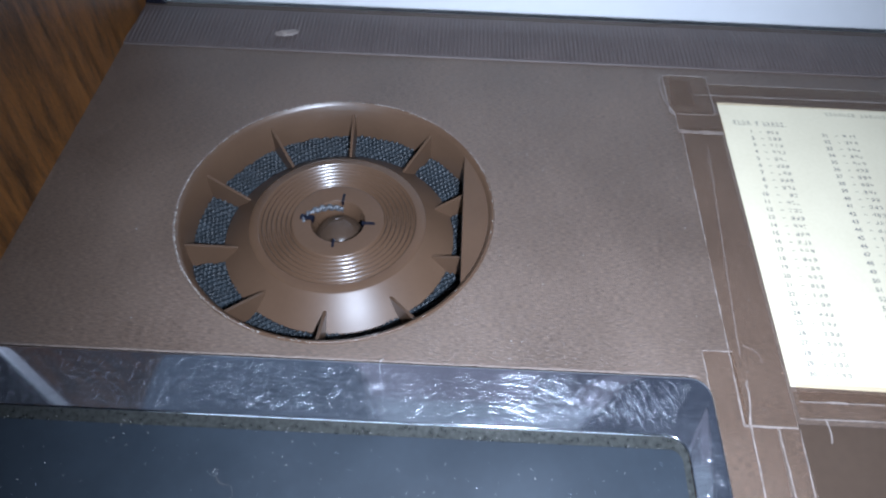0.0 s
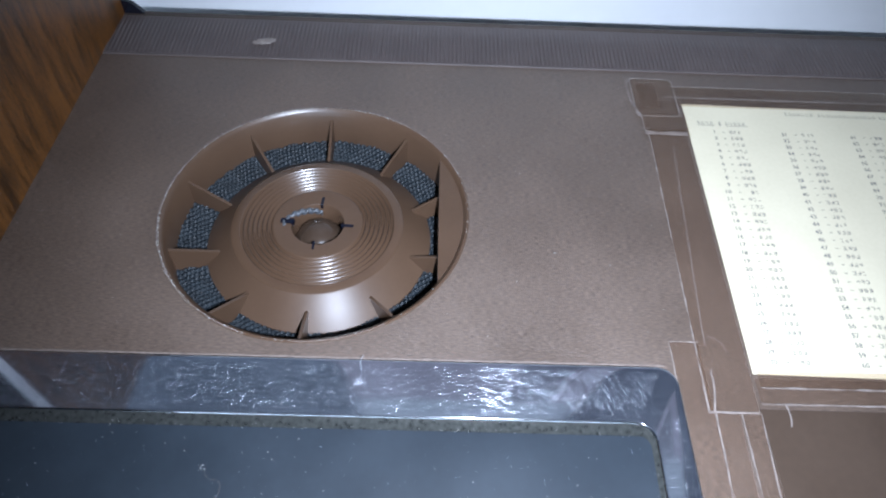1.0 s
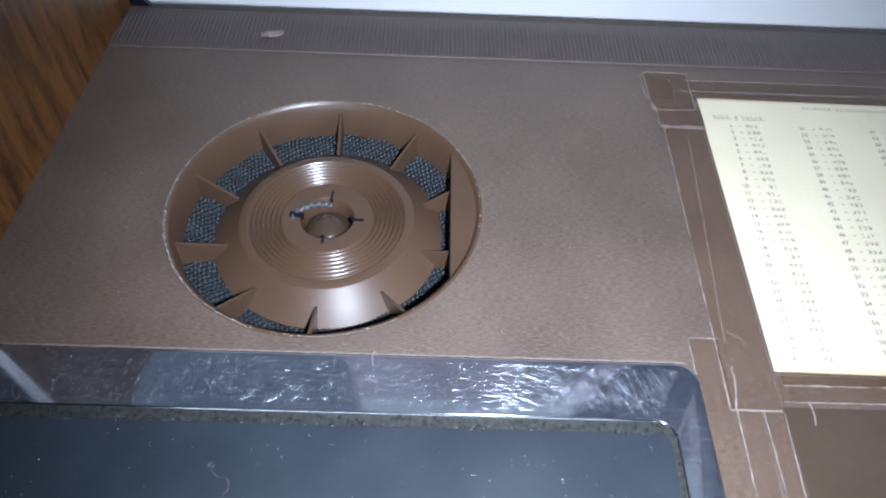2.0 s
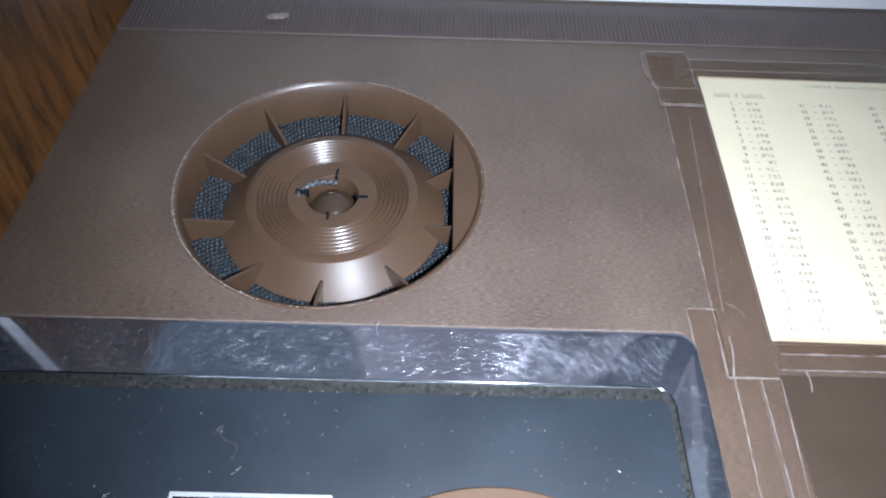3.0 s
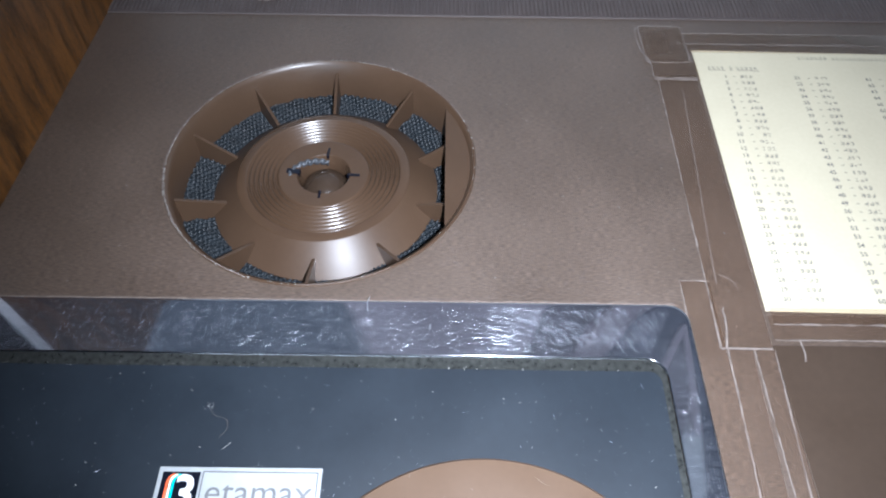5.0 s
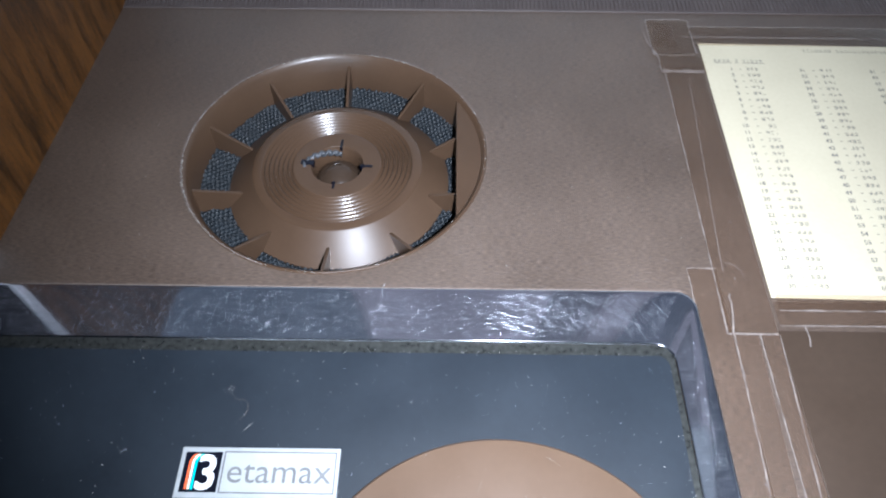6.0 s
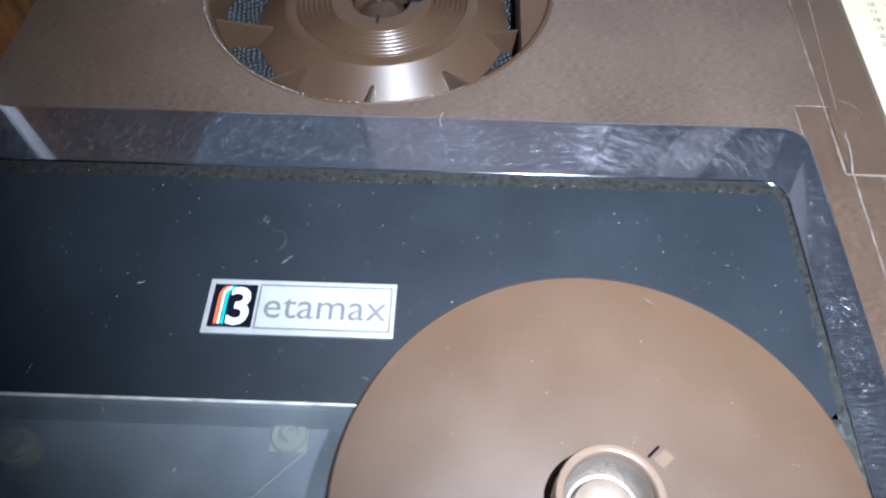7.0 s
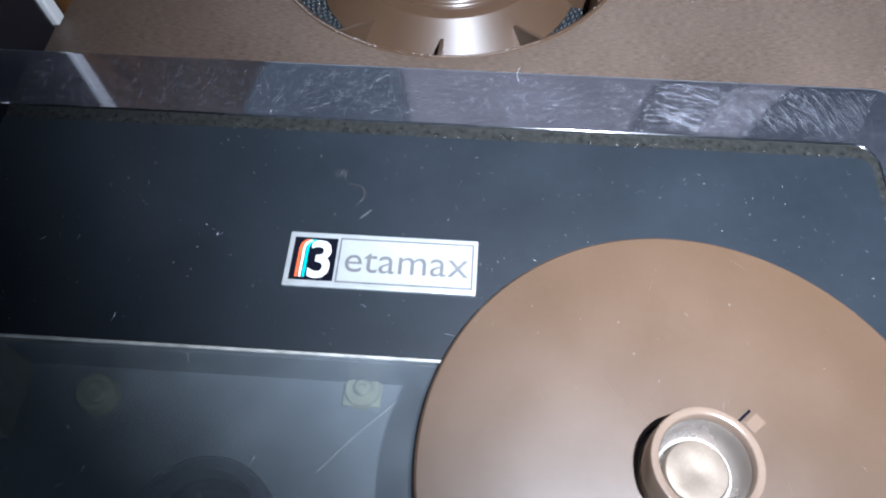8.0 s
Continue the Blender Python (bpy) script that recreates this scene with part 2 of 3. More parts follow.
def lettering(text, size, at, mat, name, parent, turn=0.0, depth=0.00005, wide=1.0, shear=0.0, thin=0.0):
    """Raised text in the built-in font, turned into a mesh part that starts at the given place."""
    cu = bpy.data.curves.new(name, "FONT")
    cu.body, cu.size, cu.extrude, cu.shear, cu.resolution_u = text, size, depth, shear, 3
    cu.offset = thin
    tmp = bpy.data.objects.new(name, cu)
    scene.collection.objects.link(tmp)
    bpy.context.view_layer.update()
    me = bpy.data.meshes.new_from_object(tmp)
    bpy.data.objects.remove(tmp)
    bpy.data.curves.remove(cu)
    bm = bmesh.new()
    bm.from_mesh(me)
    bpy.data.meshes.remove(me)
    bm.transform(Matrix.Translation(at) @ Matrix.Rotation(radians(turn), 4, "Z") @ Matrix.Diagonal((wide, 1, 1, 1)))
    return part(name, bm, mat, parent) if parent is not None else bm


# ---------------------------------------------------------------- room
def slab(name, label, dims, mat):
    ob = part(name, box(*dims), mat)
    return tagged(ob, label, name.split("_")[0], kind="structure")


slab("floor", "grey carpeted floor of the room", (-1.7, 1.7, -2.3, 0.53, -1.0, -0.92), M_FLOOR)
# Unseen ceiling kept dark so gloss and chrome mirror less light.
slab("ceiling", "unseen ceiling, greyed to dim the room's reflections", (-1.7, 1.7, -2.3, 0.53, 1.5, 1.58), M_CEILING)
slab("wall_north", "white painted wall behind the recorder", (-1.7, 1.7, 0.43, 0.53, -0.92, 1.5), M_WHITE)
slab("wall_east", "plain white painted side wall", (1.6, 1.7, -2.2, 0.43, -0.92, 1.5), M_WHITE)
slab("wall_west", "plain white painted side wall", (-1.7, -1.6, -2.2, 0.43, -0.92, 1.5), M_WHITE)
# Unseen wall, with an opening made up for the fill lamp and sky.
south = box(-1.7, -1.0, -2.3, -2.2, -0.92, 1.5)
box(0.6, 1.7, -2.3, -2.2, -0.92, 1.5, bm=south)
box(-1.0, 0.6, -2.3, -2.2, -0.92, -0.25, bm=south)
box(-1.0, 0.6, -2.3, -2.2, 0.95, 1.5, bm=south)
tagged(part("wall_south", south, M_WHITE), "unseen white wall with an opening added for the fill light", "wall", kind="structure")

table = thing("table", (0.1, 0.15, -0.92), "white painted table carrying the recorder", "table")
part("tabletop", box(-0.55, 0.75, -0.25, 0.425, -0.20, -0.16, 0.003), M_WHITE, table)
for tx in (-0.5, 0.7):
    for ty in (-0.2, 0.38):
        part("leg", box(tx - 0.025, tx + 0.025, ty - 0.025, ty + 0.025, -0.92, -0.20), M_WHITE, table)



# Unseen boards added as reflection cards, giving the chrome its tinted patches.
def wall_board(x0, x1, top, mat, label):
    b = thing("wall_board", ((x0 + x1) / 2, 0.43, 0.25), label, "board")
    part("board_panel", box(x0, x1, 0.412, 0.43, 0.25, top, 0.004), mat, b)


wall_board(-0.60, -0.098, 1.15, M_WALL_DIM, "unseen blue grey board added to tint the chrome's reflections")
wall_board(-0.096, 0.124, 0.82, M_BOARD, "unseen reddish brown board added to tint the chrome's reflections")
wall_board(0.126, 0.192, 0.82, M_BOARD_DARK, "narrow unseen dark board added to darken the chrome's reflections")
wall_board(0.194, 0.238, 0.82, M_BOARD, "narrow unseen reddish brown board added to tint the chrome's reflections")
wall_board(0.240, 0.80, 1.45, M_WALL_DARK, "wide unseen navy board added to darken the chrome's reflections")

# ---------------------------------------------------------------- recorder
HX, HY, HR = -0.0403, 0.2000, 0.0629
rec = thing("video_recorder", (0.1, 0.1, -0.16),
            "vintage brown plastic video recorder with a chrome framed black window", "video recorder")

PX0, PX1, PY0, PY1 = -0.1665, 0.44, -0.16, 0.300
WX0, WX1, WY0, WY1 = -0.186, 0.0885, -0.116, 0.124


def panel_mesh():
    bm = bmesh.new()
    q = 0.0655
    n = 96

    def square(i):
        a = 2 * math.pi * i / n
        c, s = math.cos(a), math.sin(a)
        k = q / max(abs(c), abs(s))
        return (HX + k * c, HY + k * s, 0)
    ring = circle(HX, HY, HR, 0, n)
    loft([[(HX + HR * math.cos(2 * math.pi * i / n), HY + HR * math.sin(2 * math.pi * i / n), -0.0035) for i in range(n)], ring,
          [square(i) for i in range(n)]], bm=bm)

    def flat(x0, x1, y0, y1):
        bm.faces.new([bm.verts.new(p) for p in ((x0, y0, 0), (x1, y0, 0), (x1, y1, 0), (x0, y1, 0))])
    flat(PX0, HX - q, HY - q, HY + q)
    flat(HX + q, PX1, HY - q, HY + q)
    flat(PX0, PX1, HY + q, PY1 + 0.004)
    flat(PX0, PX1, WY1, HY - q)
    flat(WX1, PX1, PY0, WY1)
    flat(PX0, WX1, PY0, WY0)
    return bm


part("top_panel", panel_mesh(), M_PANEL, rec, "brown plastic top panel with a fine grain")
part("lid", box(0.1225, 0.43, -0.15, 0.1150, -0.002, 0.0004, 0.0003), M_LID, rec, "smooth brown plastic lid")
case = bmesh.new()
box(PX0, PX1, 0.3300, 0.3338, -0.15, -0.0006, bm=case)
box(PX0, PX1, PY0 - 0.004, PY0, -0.15, -0.0005, bm=case)
box(PX0, PX1, PY0, 0.3338, -0.155, -0.15, bm=case)
part("case", case, M_LID, rec, "brown plastic outer case")
for fx in (-0.13, 0.40):
    for fy in (-0.12, 0.29):
        part("foot", lathe(fx, fy, [(0.010, -0.16), (0.012, -0.155)], 24, True, True), M_NAVY, rec, "black rubber foot")

# ribbed strip along the back
strip_turn = Matrix.Translation((0, 0.2986, 0))
ribs = bmesh.new()
loops = []
x = -0.1585
pitch = 0.0021
while x < 0.44:
    for dx, dz in ((0.0, 0.0), (0.0004, 0.0007), (0.0011, 0.0007), (0.0015, 0.0)):
        loops.append([(x + dx, 0.0006, dz), (x + dx, 0.0028, dz + 0.0003), (x + dx, 0.021, dz * 0.8 + 0.0003), (x + dx, 0.0265, dz * 0.25 + 0.0003), (x + dx, 0.0318, 0.0002)])
    x += pitch
loft(loops, closed=False, bm=ribs)
ribs.transform(strip_turn)
strip = part("vent_strip", ribs, M_STRIP, rec, "finely ribbed brown vent strip")
lip = box(-0.1585, 0.44, -0.0008, 0.0007, -0.001, 0.0007, 0.0003)
lip.transform(strip_turn)
part("strip_lip", lip, M_STRIP, strip)
back = box(-0.1585, 0.44, 0.0316, 0.0352, -0.01, 0.0004, 0.0004)
back.transform(strip_turn)
part("back_edge", back, M_LID, strip)

# wooden side with an aluminium end trim and a black front part
LEAN = 0.10


def leaning(bm, front):
    """Lets the upright edges in front of a place lean forwards with height."""
    for v in bm.verts:
        if front(v.co.y):
            v.co.y -= LEAN * max(v.co.z, 0.0)
    return bm


bm = leaning(box(-0.022, 0.0, 0.0, 0.187, -0.0005, 0.177, 0.0008), lambda y_: y_ < 0.05)
bm.transform(Matrix.Translation((-0.1622, 0.1478, 0)) @ Matrix.Rotation(radians(-2.5), 4, "Z"))
side = part("side_panel", bm, M_WOOD, rec, "dark walnut veneered wooden side panel")
part("end_trim", leaning(box(-0.1772, -0.1614, 0.1430, 0.1476, 0.0004, 0.178, 0.0006), lambda y_: True), M_ALU, side, "bright aluminium end trim")
brace = loft([[(-0.1560, y_, -0.0006), (-0.1436, y_, -0.0006), (-0.1442, y_, 0.0012), (-0.1490, y_, 0.0062), (-0.1560, y_, 0.0085)] for y_ in (0.3312, 0.3336)], True, True, True)
part("rear_corner", brace, M_NAVY, rec, "dark rear corner piece")
bm = leaning(box(-0.205, -0.1630, -0.16, 0.1427, -0.0005, 0.178, 0.0006), lambda y_: y_ > 0.0)
part("side_base", box(-0.205, -0.1669, -0.16, 0.352, -0.155, -0.0008), M_NAVY, rec, "black side of the case")
part("front_cheek", bm, M_NAVY, rec, "glossy black front side cheek")
part("side_panel", box(0.441, 0.463, -0.16, 0.352, -0.155, 0.138, 0.0008), M_WOOD, rec, "dark walnut veneered wooden side panel")

# chrome frame round the black window
def face_height(u):
    """The frame's broad face bows gently down towards the ridge; u runs inwards from 0 to 1."""
    return 0.0044 - 0.0010 * max(0.0, min(1.0, u)) ** 1.3


frame_loops = [
    rounded(-0.1800, 0.0950, -0.130, 0.1284, 0.0075, -0.0005),
    rounded(-0.1800, 0.0950, -0.130, 0.1284, 0.0075, 0.0036),
    rounded(-0.1797, 0.0947, -0.1297, 0.1282, 0.0072, 0.0041),
    rounded(-0.1790, 0.0940, -0.129, 0.1277, 0.0068, 0.0044),
    rounded(-0.1785, 0.0936, -0.128, 0.1273, 0.0065, 0.0044),
]
for k in range(1, 11):
    u = k / 10
    frame_loops.append(rounded(-0.1785 + 0.0085 * u, 0.0936 - 0.0094 * u, -0.128 + 0.022 * u, 0.1273 - 0.0195 * u, 0.0065 + 0.0007 * u, face_height(u)))
chrome = part("chrome_frame", loft(frame_loops), M_CHROME, rec, "wide scratched chrome frame", smooth=True)
part("ridge", loft([rounded(-0.1700, 0.0842, -0.1060, 0.1078, 0.0072, 0.0034), rounded(-0.1698, 0.0840, -0.1058, 0.10765, 0.0071, 0.0037),
                    rounded(-0.1696, 0.0839, -0.1056, 0.10750, 0.0070, 0.0038), rounded(-0.1694, 0.0837, -0.1054, 0.10730, 0.0069, 0.0037),
                    rounded(-0.1692, 0.0835, -0.1052, 0.10705, 0.0068, 0.0034)]), M_RIDGE, chrome, "polished chrome ridge", smooth=True)
part("inner_band", loft([rounded(-0.1692, 0.0835, -0.1052, 0.10705, 0.0068, 0.0034), rounded(-0.1684, 0.0827, -0.1030, 0.1056, 0.0062, 0.0031),
                         rounded(-0.1674, 0.0812, -0.1008, 0.1022, 0.0055, 0.0028)]), M_BAND, chrome, "dark dusty inner band", smooth=True)

# black acrylic and smoked window
GZ = 0.0034
part("black_plate", loft([rounded(-0.208, 0.0815, 0.0360, 0.1026, 0.004, GZ - 0.003), rounded(-0.208, 0.0815, 0.0360, 0.1026, 0.004, GZ)],
                         cap_first=True, cap_last=True), M_BLACK, rec, "dusty glossy black plate")
pane = part("window_pane", box(-0.208, 0.0815, -0.101, 0.0350, GZ - 0.0028, GZ - 0.0002), M_SMOKE, rec, "smoked transparent window")
pane.visible_shadow = False
seam = part("seam_strip", box(-0.208, 0.0300, 0.0351, 0.0358, GZ - 0.003, GZ + 0.0001, 0.0001), M_SEAM, rec, "thin pale seam strip")
part("seam_strip", box(0.0301, 0.0815, 0.0350, 0.0360, GZ - 0.003, GZ - 0.0001), M_BLACK, rec)

# inside, under the smoked window
part("deck_plate", box(-0.208, 0.086, -0.105, 0.046, -0.036, -0.032), M_DARK, rec, "dark metal deck")
part("deck_wall", box(-0.208, 0.086, 0.042, 0.046, -0.032, -0.001), M_SPOOL, rec)
part("guide_post", box(-0.154, -0.1485, 0.020, 0.041, -0.032, -0.012, 0.0006), M_SCREW, rec, "pale guide post")
part("deck_wall", box(-0.208, -0.204, -0.105, 0.042, -0.032, -0.001), M_DARK, rec)
part("deck_wall", box(0.082, 0.086, -0.105, 0.042, -0.032, -0.001), M_DARK, rec)
for sx, sy, ox_, oy_, top in ((-0.1270, 0.0331, 0.0014, -0.0010, -0.0262), (-0.0545, 0.0396, 0.0, 0.0004, -0.0300)):
    boss = part("screw_post", lathe(sx, sy, [(0.0054, -0.032), (0.0051, top - 0.0006), (0.0046, top), (0.0030, top), (0.0028, top - 0.0012)], 32, False, True),
                M_SCREW, rec, "dull brass screw post", smooth=True)
    part("screw_head", lathe(sx + ox_, sy + oy_, [(0.0024, top - 0.0012), (0.0024, top + 0.0004), (0.0018, top + 0.0010), (0.0010, top + 0.0010), (0.0008, top)], 24, False, True),
         M_SCREW, boss, smooth=True)
part("post_base", box(-0.0598, -0.0492, 0.0348, 0.0418, -0.0320, -0.0308, 0.0004), M_SCREW, rec, "square brass post base")
SX, SY = -0.0897, -0.0010
spool = part("spool_ring", lathe(SX, SY, [(0.0186, -0.032), (0.0186, -0.026), (0.0180, -0.025), (0.0150, -0.025), (0.0144, -0.026), (0.0142, -0.031)], 64),
             M_SPOOL, rec, "grey black plastic spool ring", smooth=True)
part("spool_floor", lathe(SX, SY, [(0.0142, -0.0310), (0.0100, -0.0305), (0.0096, -0.0270), (0.0080, -0.0262), (0.0040, -0.0262), (0.0036, -0.029)], 48, False, True), M_NAVY, spool, smooth=True)
for k in range(3):
    a = radians(100 + 120 * k)
    tooth = box(0.0040, 0.0092, -0.0008, 0.0008, -0.0264, -0.0240, 0.0003)
    tooth.transform(Matrix.Translation((SX, SY, 0)) @ Matrix.Rotation(a, 4, "Z"))
    part("spool_tooth", tooth, M_SPOOL, spool)

# round well with the finned cone
well = part("well_ring", lathe(HX, HY, [(0.0634, 0.0001), (0.0631, 0.0005), (0.0625, 0.0005), (0.0620, 0.0000), (0.0612, -0.0008), (0.0610, -0.002), (0.0604, -0.0028),
                                        (0.0600, -0.0225), (0.0600, -0.026)], 128), M_WELL, rec, "round brown well with a worn raised rim", smooth=True)


def weave(cx, cy, r0, r1, z, step=0.00034, pitch=0.0021, high=0.0017, turn=0.95, sag=0.0):
    """A patch of coarse woven cloth between two radii, with real strands over and under."""
    bm = bmesh.new()
    n = int(2 * r1 / step) + 1
    grid = {}
    for i in range(n):
        for j in range(n):
            x_, y_ = -r1 + i * step, -r1 + j * step
            d = math.hypot(x_, y_)
            if r0 <= d <= r1:
                u, v = x_ * math.cos(turn) - y_ * math.sin(turn), x_ * math.sin(turn) + y_ * math.cos(turn)
                wob = Vector((x_ * 160, y_ * 160, 1.7))
                u, v = u + 0.0007 * noise.noise(wob), v + 0.0007 * noise.noise(wob + Vector((9, 4, 0)))
                rib = abs(math.sin(math.pi * u / pitch)) ** 0.7
                over = 0.5 + 0.5 * math.sin(2 * math.pi * v / (pitch * 0.9) + (math.pi if int(math.floor(u / pitch)) % 2 else 0))
                h_ = rib * (0.62 + 0.38 * over)
                w_ = noise.noise(Vector((x_ * 90, y_ * 90, 0.3))) * 0.0012
                grid[i, j] = bm.verts.new((cx + x_, cy + y_, z + high * h_ + w_ + sag * (d - r0)))
    for (i, j), a in grid.items():
        b, c, d = grid.get((i + 1, j)), grid.get((i + 1, j + 1)), grid.get((i, j + 1))
        if b and c and d:
            bm.faces.new((a, b, c, d))
    return bm


part("speaker_cloth", weave(HX, HY, 0.043, 0.0604, -0.0208, sag=0.10), M_CLOTH, well, "coarse black woven cloth")
part("well_floor", lathe(HX, HY, [(0.0610, -0.0270), (0.030, -0.0275)], 64, False, True), M_NAVY, well)
profile = [(0.0108, -0.0200), (0.0106, -0.0092), (0.0112, -0.0084), (0.0180, -0.0080)]
for k in range(7 * 8 + 1):
    profile.append((0.0186 + 0.00195 * k / 8, -0.0080 - 0.00062 * (1 - math.cos(2 * math.pi * k / 8))))
profile += [(0.0330, -0.0081), (0.0352, -0.0083), (0.0360, -0.0087)]
part("grooved_top", lathe(HX, HY, profile, 288), M_GROOVE, well, "brown round top with concentric grooves", smooth=True)
part("cone", lathe(HX, HY, [(0.0360, -0.0087), (0.0366, -0.0093), (0.0420, -0.0138), (0.0476, -0.0188), (0.0472, -0.0235)], 128), M_CONE, well,
     "smooth brown conical flank", smooth=True)
for k in range(10):
    a = radians(-90 + 36 * k)
    t = Vector((-math.sin(a), math.cos(a), 0)) * 0.0006
    d = Vector((math.cos(a), math.sin(a), 0))
    c = Vector((HX, HY, 0))
    out = [(0.0412, -0.0128), (0.0430, -0.0120), (0.0603, -0.0050), (0.0604, -0.0215), (0.0500, -0.0225)]
    bm = loft([[c + d * r_ + t + Vector((0, 0, z_)) for r_, z_ in out], [c + d * r_ - t + Vector((0, 0, z_)) for r_, z_ in out]], True, True, True)
    part("fin", bm, M_WELL, well)
ang = math.degrees(math.acos((0.0105 - HX) / 0.0615))
chord = circle(HX, HY, 0.0615, -0.0016, 32, -ang, 2 * ang)
part("segment_plate", loft([[(x_, y_, -0.0200) for x_, y_, z_ in chord], chord], True, True, True), M_WELL, well, "flat brown segment closing the well")
part("hub_cup", lathe(HX, HY, [(0.0106, -0.0185), (0.0100, -0.0170), (0.0086, -0.0146), (0.0064, -0.0126), (0.0038, -0.0114), (0.0012, -0.0110)], 64, False, True),
     M_HUB, well, "shiny domed hub", smooth=True)
lp = []
for i in range(48):
    u = i / 47
    a = radians(192 - 112 * u)
    rr = 0.0146 - 0.0066 * u
    bx, by = HX + rr * math.cos(a), HY + 0.0005 + rr * math.sin(a) * 0.75
    ring = []
    for k in range(12):
        q = k * math.pi / 6
        w_ = 0.0012 * (1 + 0.34 * math.cos(2 * q + i * 0.9)) * (0.75 + 0.25 * math.sin(math.pi * u))
        ring.append((bx + w_ * math.cos(q) * math.cos(a), by + w_ * math.cos(q) * math.sin(a), -0.0088 + w_ * math.sin(q)))
    lp.append(ring)
part("cloth_scrap", loft(lp, True, True, True), M_BRAID, well, "frayed twisted strip of woven cloth", smooth=True)
# Black boxes stand in for the shade inside the hub slots.
for a, wide, long_ in ((86, 0.0010, 0.0046), (-4, 0.0012, 0.0052), (-92, 0.0009, 0.0040), (176, 0.0026, 0.0056)):
    bm = box(0.0, long_, -wide / 2, wide / 2, -0.0100, -0.00790)
    bm.transform(Matrix.Translation((HX, HY, 0)) @ Matrix.Rotation(radians(a), 4, "Z") @ Matrix.Translation((0.0100, 0, 0)))
    part("slot", bm, M_NAVY, well, "hub slot, its shaded inside drawn as a black strip")

# ---------------------------------------------------------------- badge
BX0, BX1, BY0, BY1 = -0.0731, -0.0248, 0.0529, 0.0685
badge = thing("name_badge", (BX0, BY0, GZ), "silver name badge lettered in grey on the black plate", "badge")
part("plate", box(BX0, BX1, BY0, BY1, GZ, GZ + 0.0009, 0.00025), M_BADGE, badge, "silver plate with a raised border")
part("face", box(BX0 + 0.0137, BX1 - 0.0016, BY0 + 0.0019, BY1 - 0.0019, GZ + 0.0009, GZ + 0.00096), M_BADGE_FACE, badge)
sq = part("emblem_square", box(BX0 + 0.0014, BX0 + 0.0125, BY0 + 0.0016, BY1 - 0.0016, GZ + 0.0009, GZ + 0.00098), M_NAVY, badge, "black square with striped letter")
for bx0, bx1, by0, by1 in ((0.0131, 0.0473, 0.0014, 0.0018), (0.0131, 0.0473, 0.0139, 0.0143), (0.0131, 0.0135, 0.0018, 0.0139), (0.0469, 0.0473, 0.0018, 0.0139)):
    part("outline", box(BX0 + bx0, BX0 + bx1, BY0 + by0, BY0 + by1, GZ + 0.0009, GZ + 0.00098), M_GREY_INK, badge)
zt = GZ + 0.00098
lettering("etamax", 0.0108, (BX0 + 0.0145, BY0 + 0.0046, zt), M_GREY_INK, "lettering", badge, wide=1.0, thin=-0.00002)


def stroke(points, width, name, mat, parent, uneven=0.0):
    """A flat band along a line of places."""
    a, b = [], []
    for i, p in enumerate(points):
        q0, q1 = Vector(points[max(i - 1, 0)]), Vector(points[min(i + 1, len(points) - 1)])
        t = (q1 - q0).normalized()
        s = Vector((-t.y, t.x, 0)) * width / 2 * (1 + 1.6 * uneven * noise.noise(Vector((i * 0.37, points[0][0] * 900, points[0][1] * 700))))
        a.append(Vector(p) + s)
        b.append(Vector(p) - s)
    up = Vector((0, 0, 0.00008))
    bm = loft([[v for v in a], [v + up for v in a], [v + up for v in b], b], closed=False)
    return part(name, bm, mat, parent)


for k, mt in ((0, M_RED), (1, M_CREAM), (2, M_TEAL)):
    ox = BX0 + 0.0032 + k * 0.00092
    pts = [(ox, BY0 + 0.0024, zt), (ox, BY0 + 0.0105, zt)]
    pts += [(ox + 0.0022 * (1 - math.cos(radians(u))), BY0 + 0.0105 + 0.0027 * math.sin(radians(u)), zt) for u in (20, 40, 60, 80)]
    stroke(pts, 0.00062, "stripe", mt, sq)
lettering("3", 0.0150, (BX0 + 0.0052, BY0 + 0.0026, zt), M_CREAM_WHITE, "numeral_stroke", sq, wide=0.92, thin=0.00028)

# ---------------------------------------------------------------- disc with knob
DX, DY, DR, DZ = 0.0233, 0.0122, 0.0596, GZ
cover = thing("round_cover", (DX, DY, DZ), "light brown plastic disc with a hollow knob lying on the window", "cover")
part("disc", lathe(DX, DY, [(DR - 0.0006, DZ), (DR, DZ + 0.0005), (DR, DZ + 0.0018), (DR - 0.0006, DZ + 0.0024), (0.0126, DZ + 0.0024), (0.0122, DZ + 0.0012)], 160, True, True),
     M_DISC, cover, "scuffed light brown disc", smooth=True)
kz = DZ + 0.0012
knob = part("knob", lathe(DX, DY, [(0.0117, kz), (0.0116, kz + 0.0108), (0.0113, kz + 0.0117), (0.0104, kz + 0.0119), (0.0098, kz + 0.0116), (0.0095, kz + 0.0108),
                                   (0.0094, kz + 0.0090)], 96), M_KNOB, cover, "hollow shiny brown knob", smooth=True)
part("liner", lathe(DX, DY, [(0.0094, kz + 0.0094), (0.0092, kz + 0.0084), (0.0088, kz + 0.0022), (0.0080, kz + 0.0012), (0.0066, kz + 0.0010)], 96, False, True),
     M_CORE, knob, "polished metal liner", smooth=True)
part("peg", lathe(DX - 0.0004, DY - 0.0004, [(0.0068, kz + 0.0010), (0.0068, kz + 0.0048), (0.0064, kz + 0.0053), (0.0040, kz + 0.0054), (0.0010, kz + 0.0051)], 64, False, True),
     M_PEG, knob, "bright turned peg", smooth=True)
tz = DZ + 0.0024
tab = box(-0.0019, 0.0019, -0.0014, 0.0014, 0, 0.00012, 0.00003)
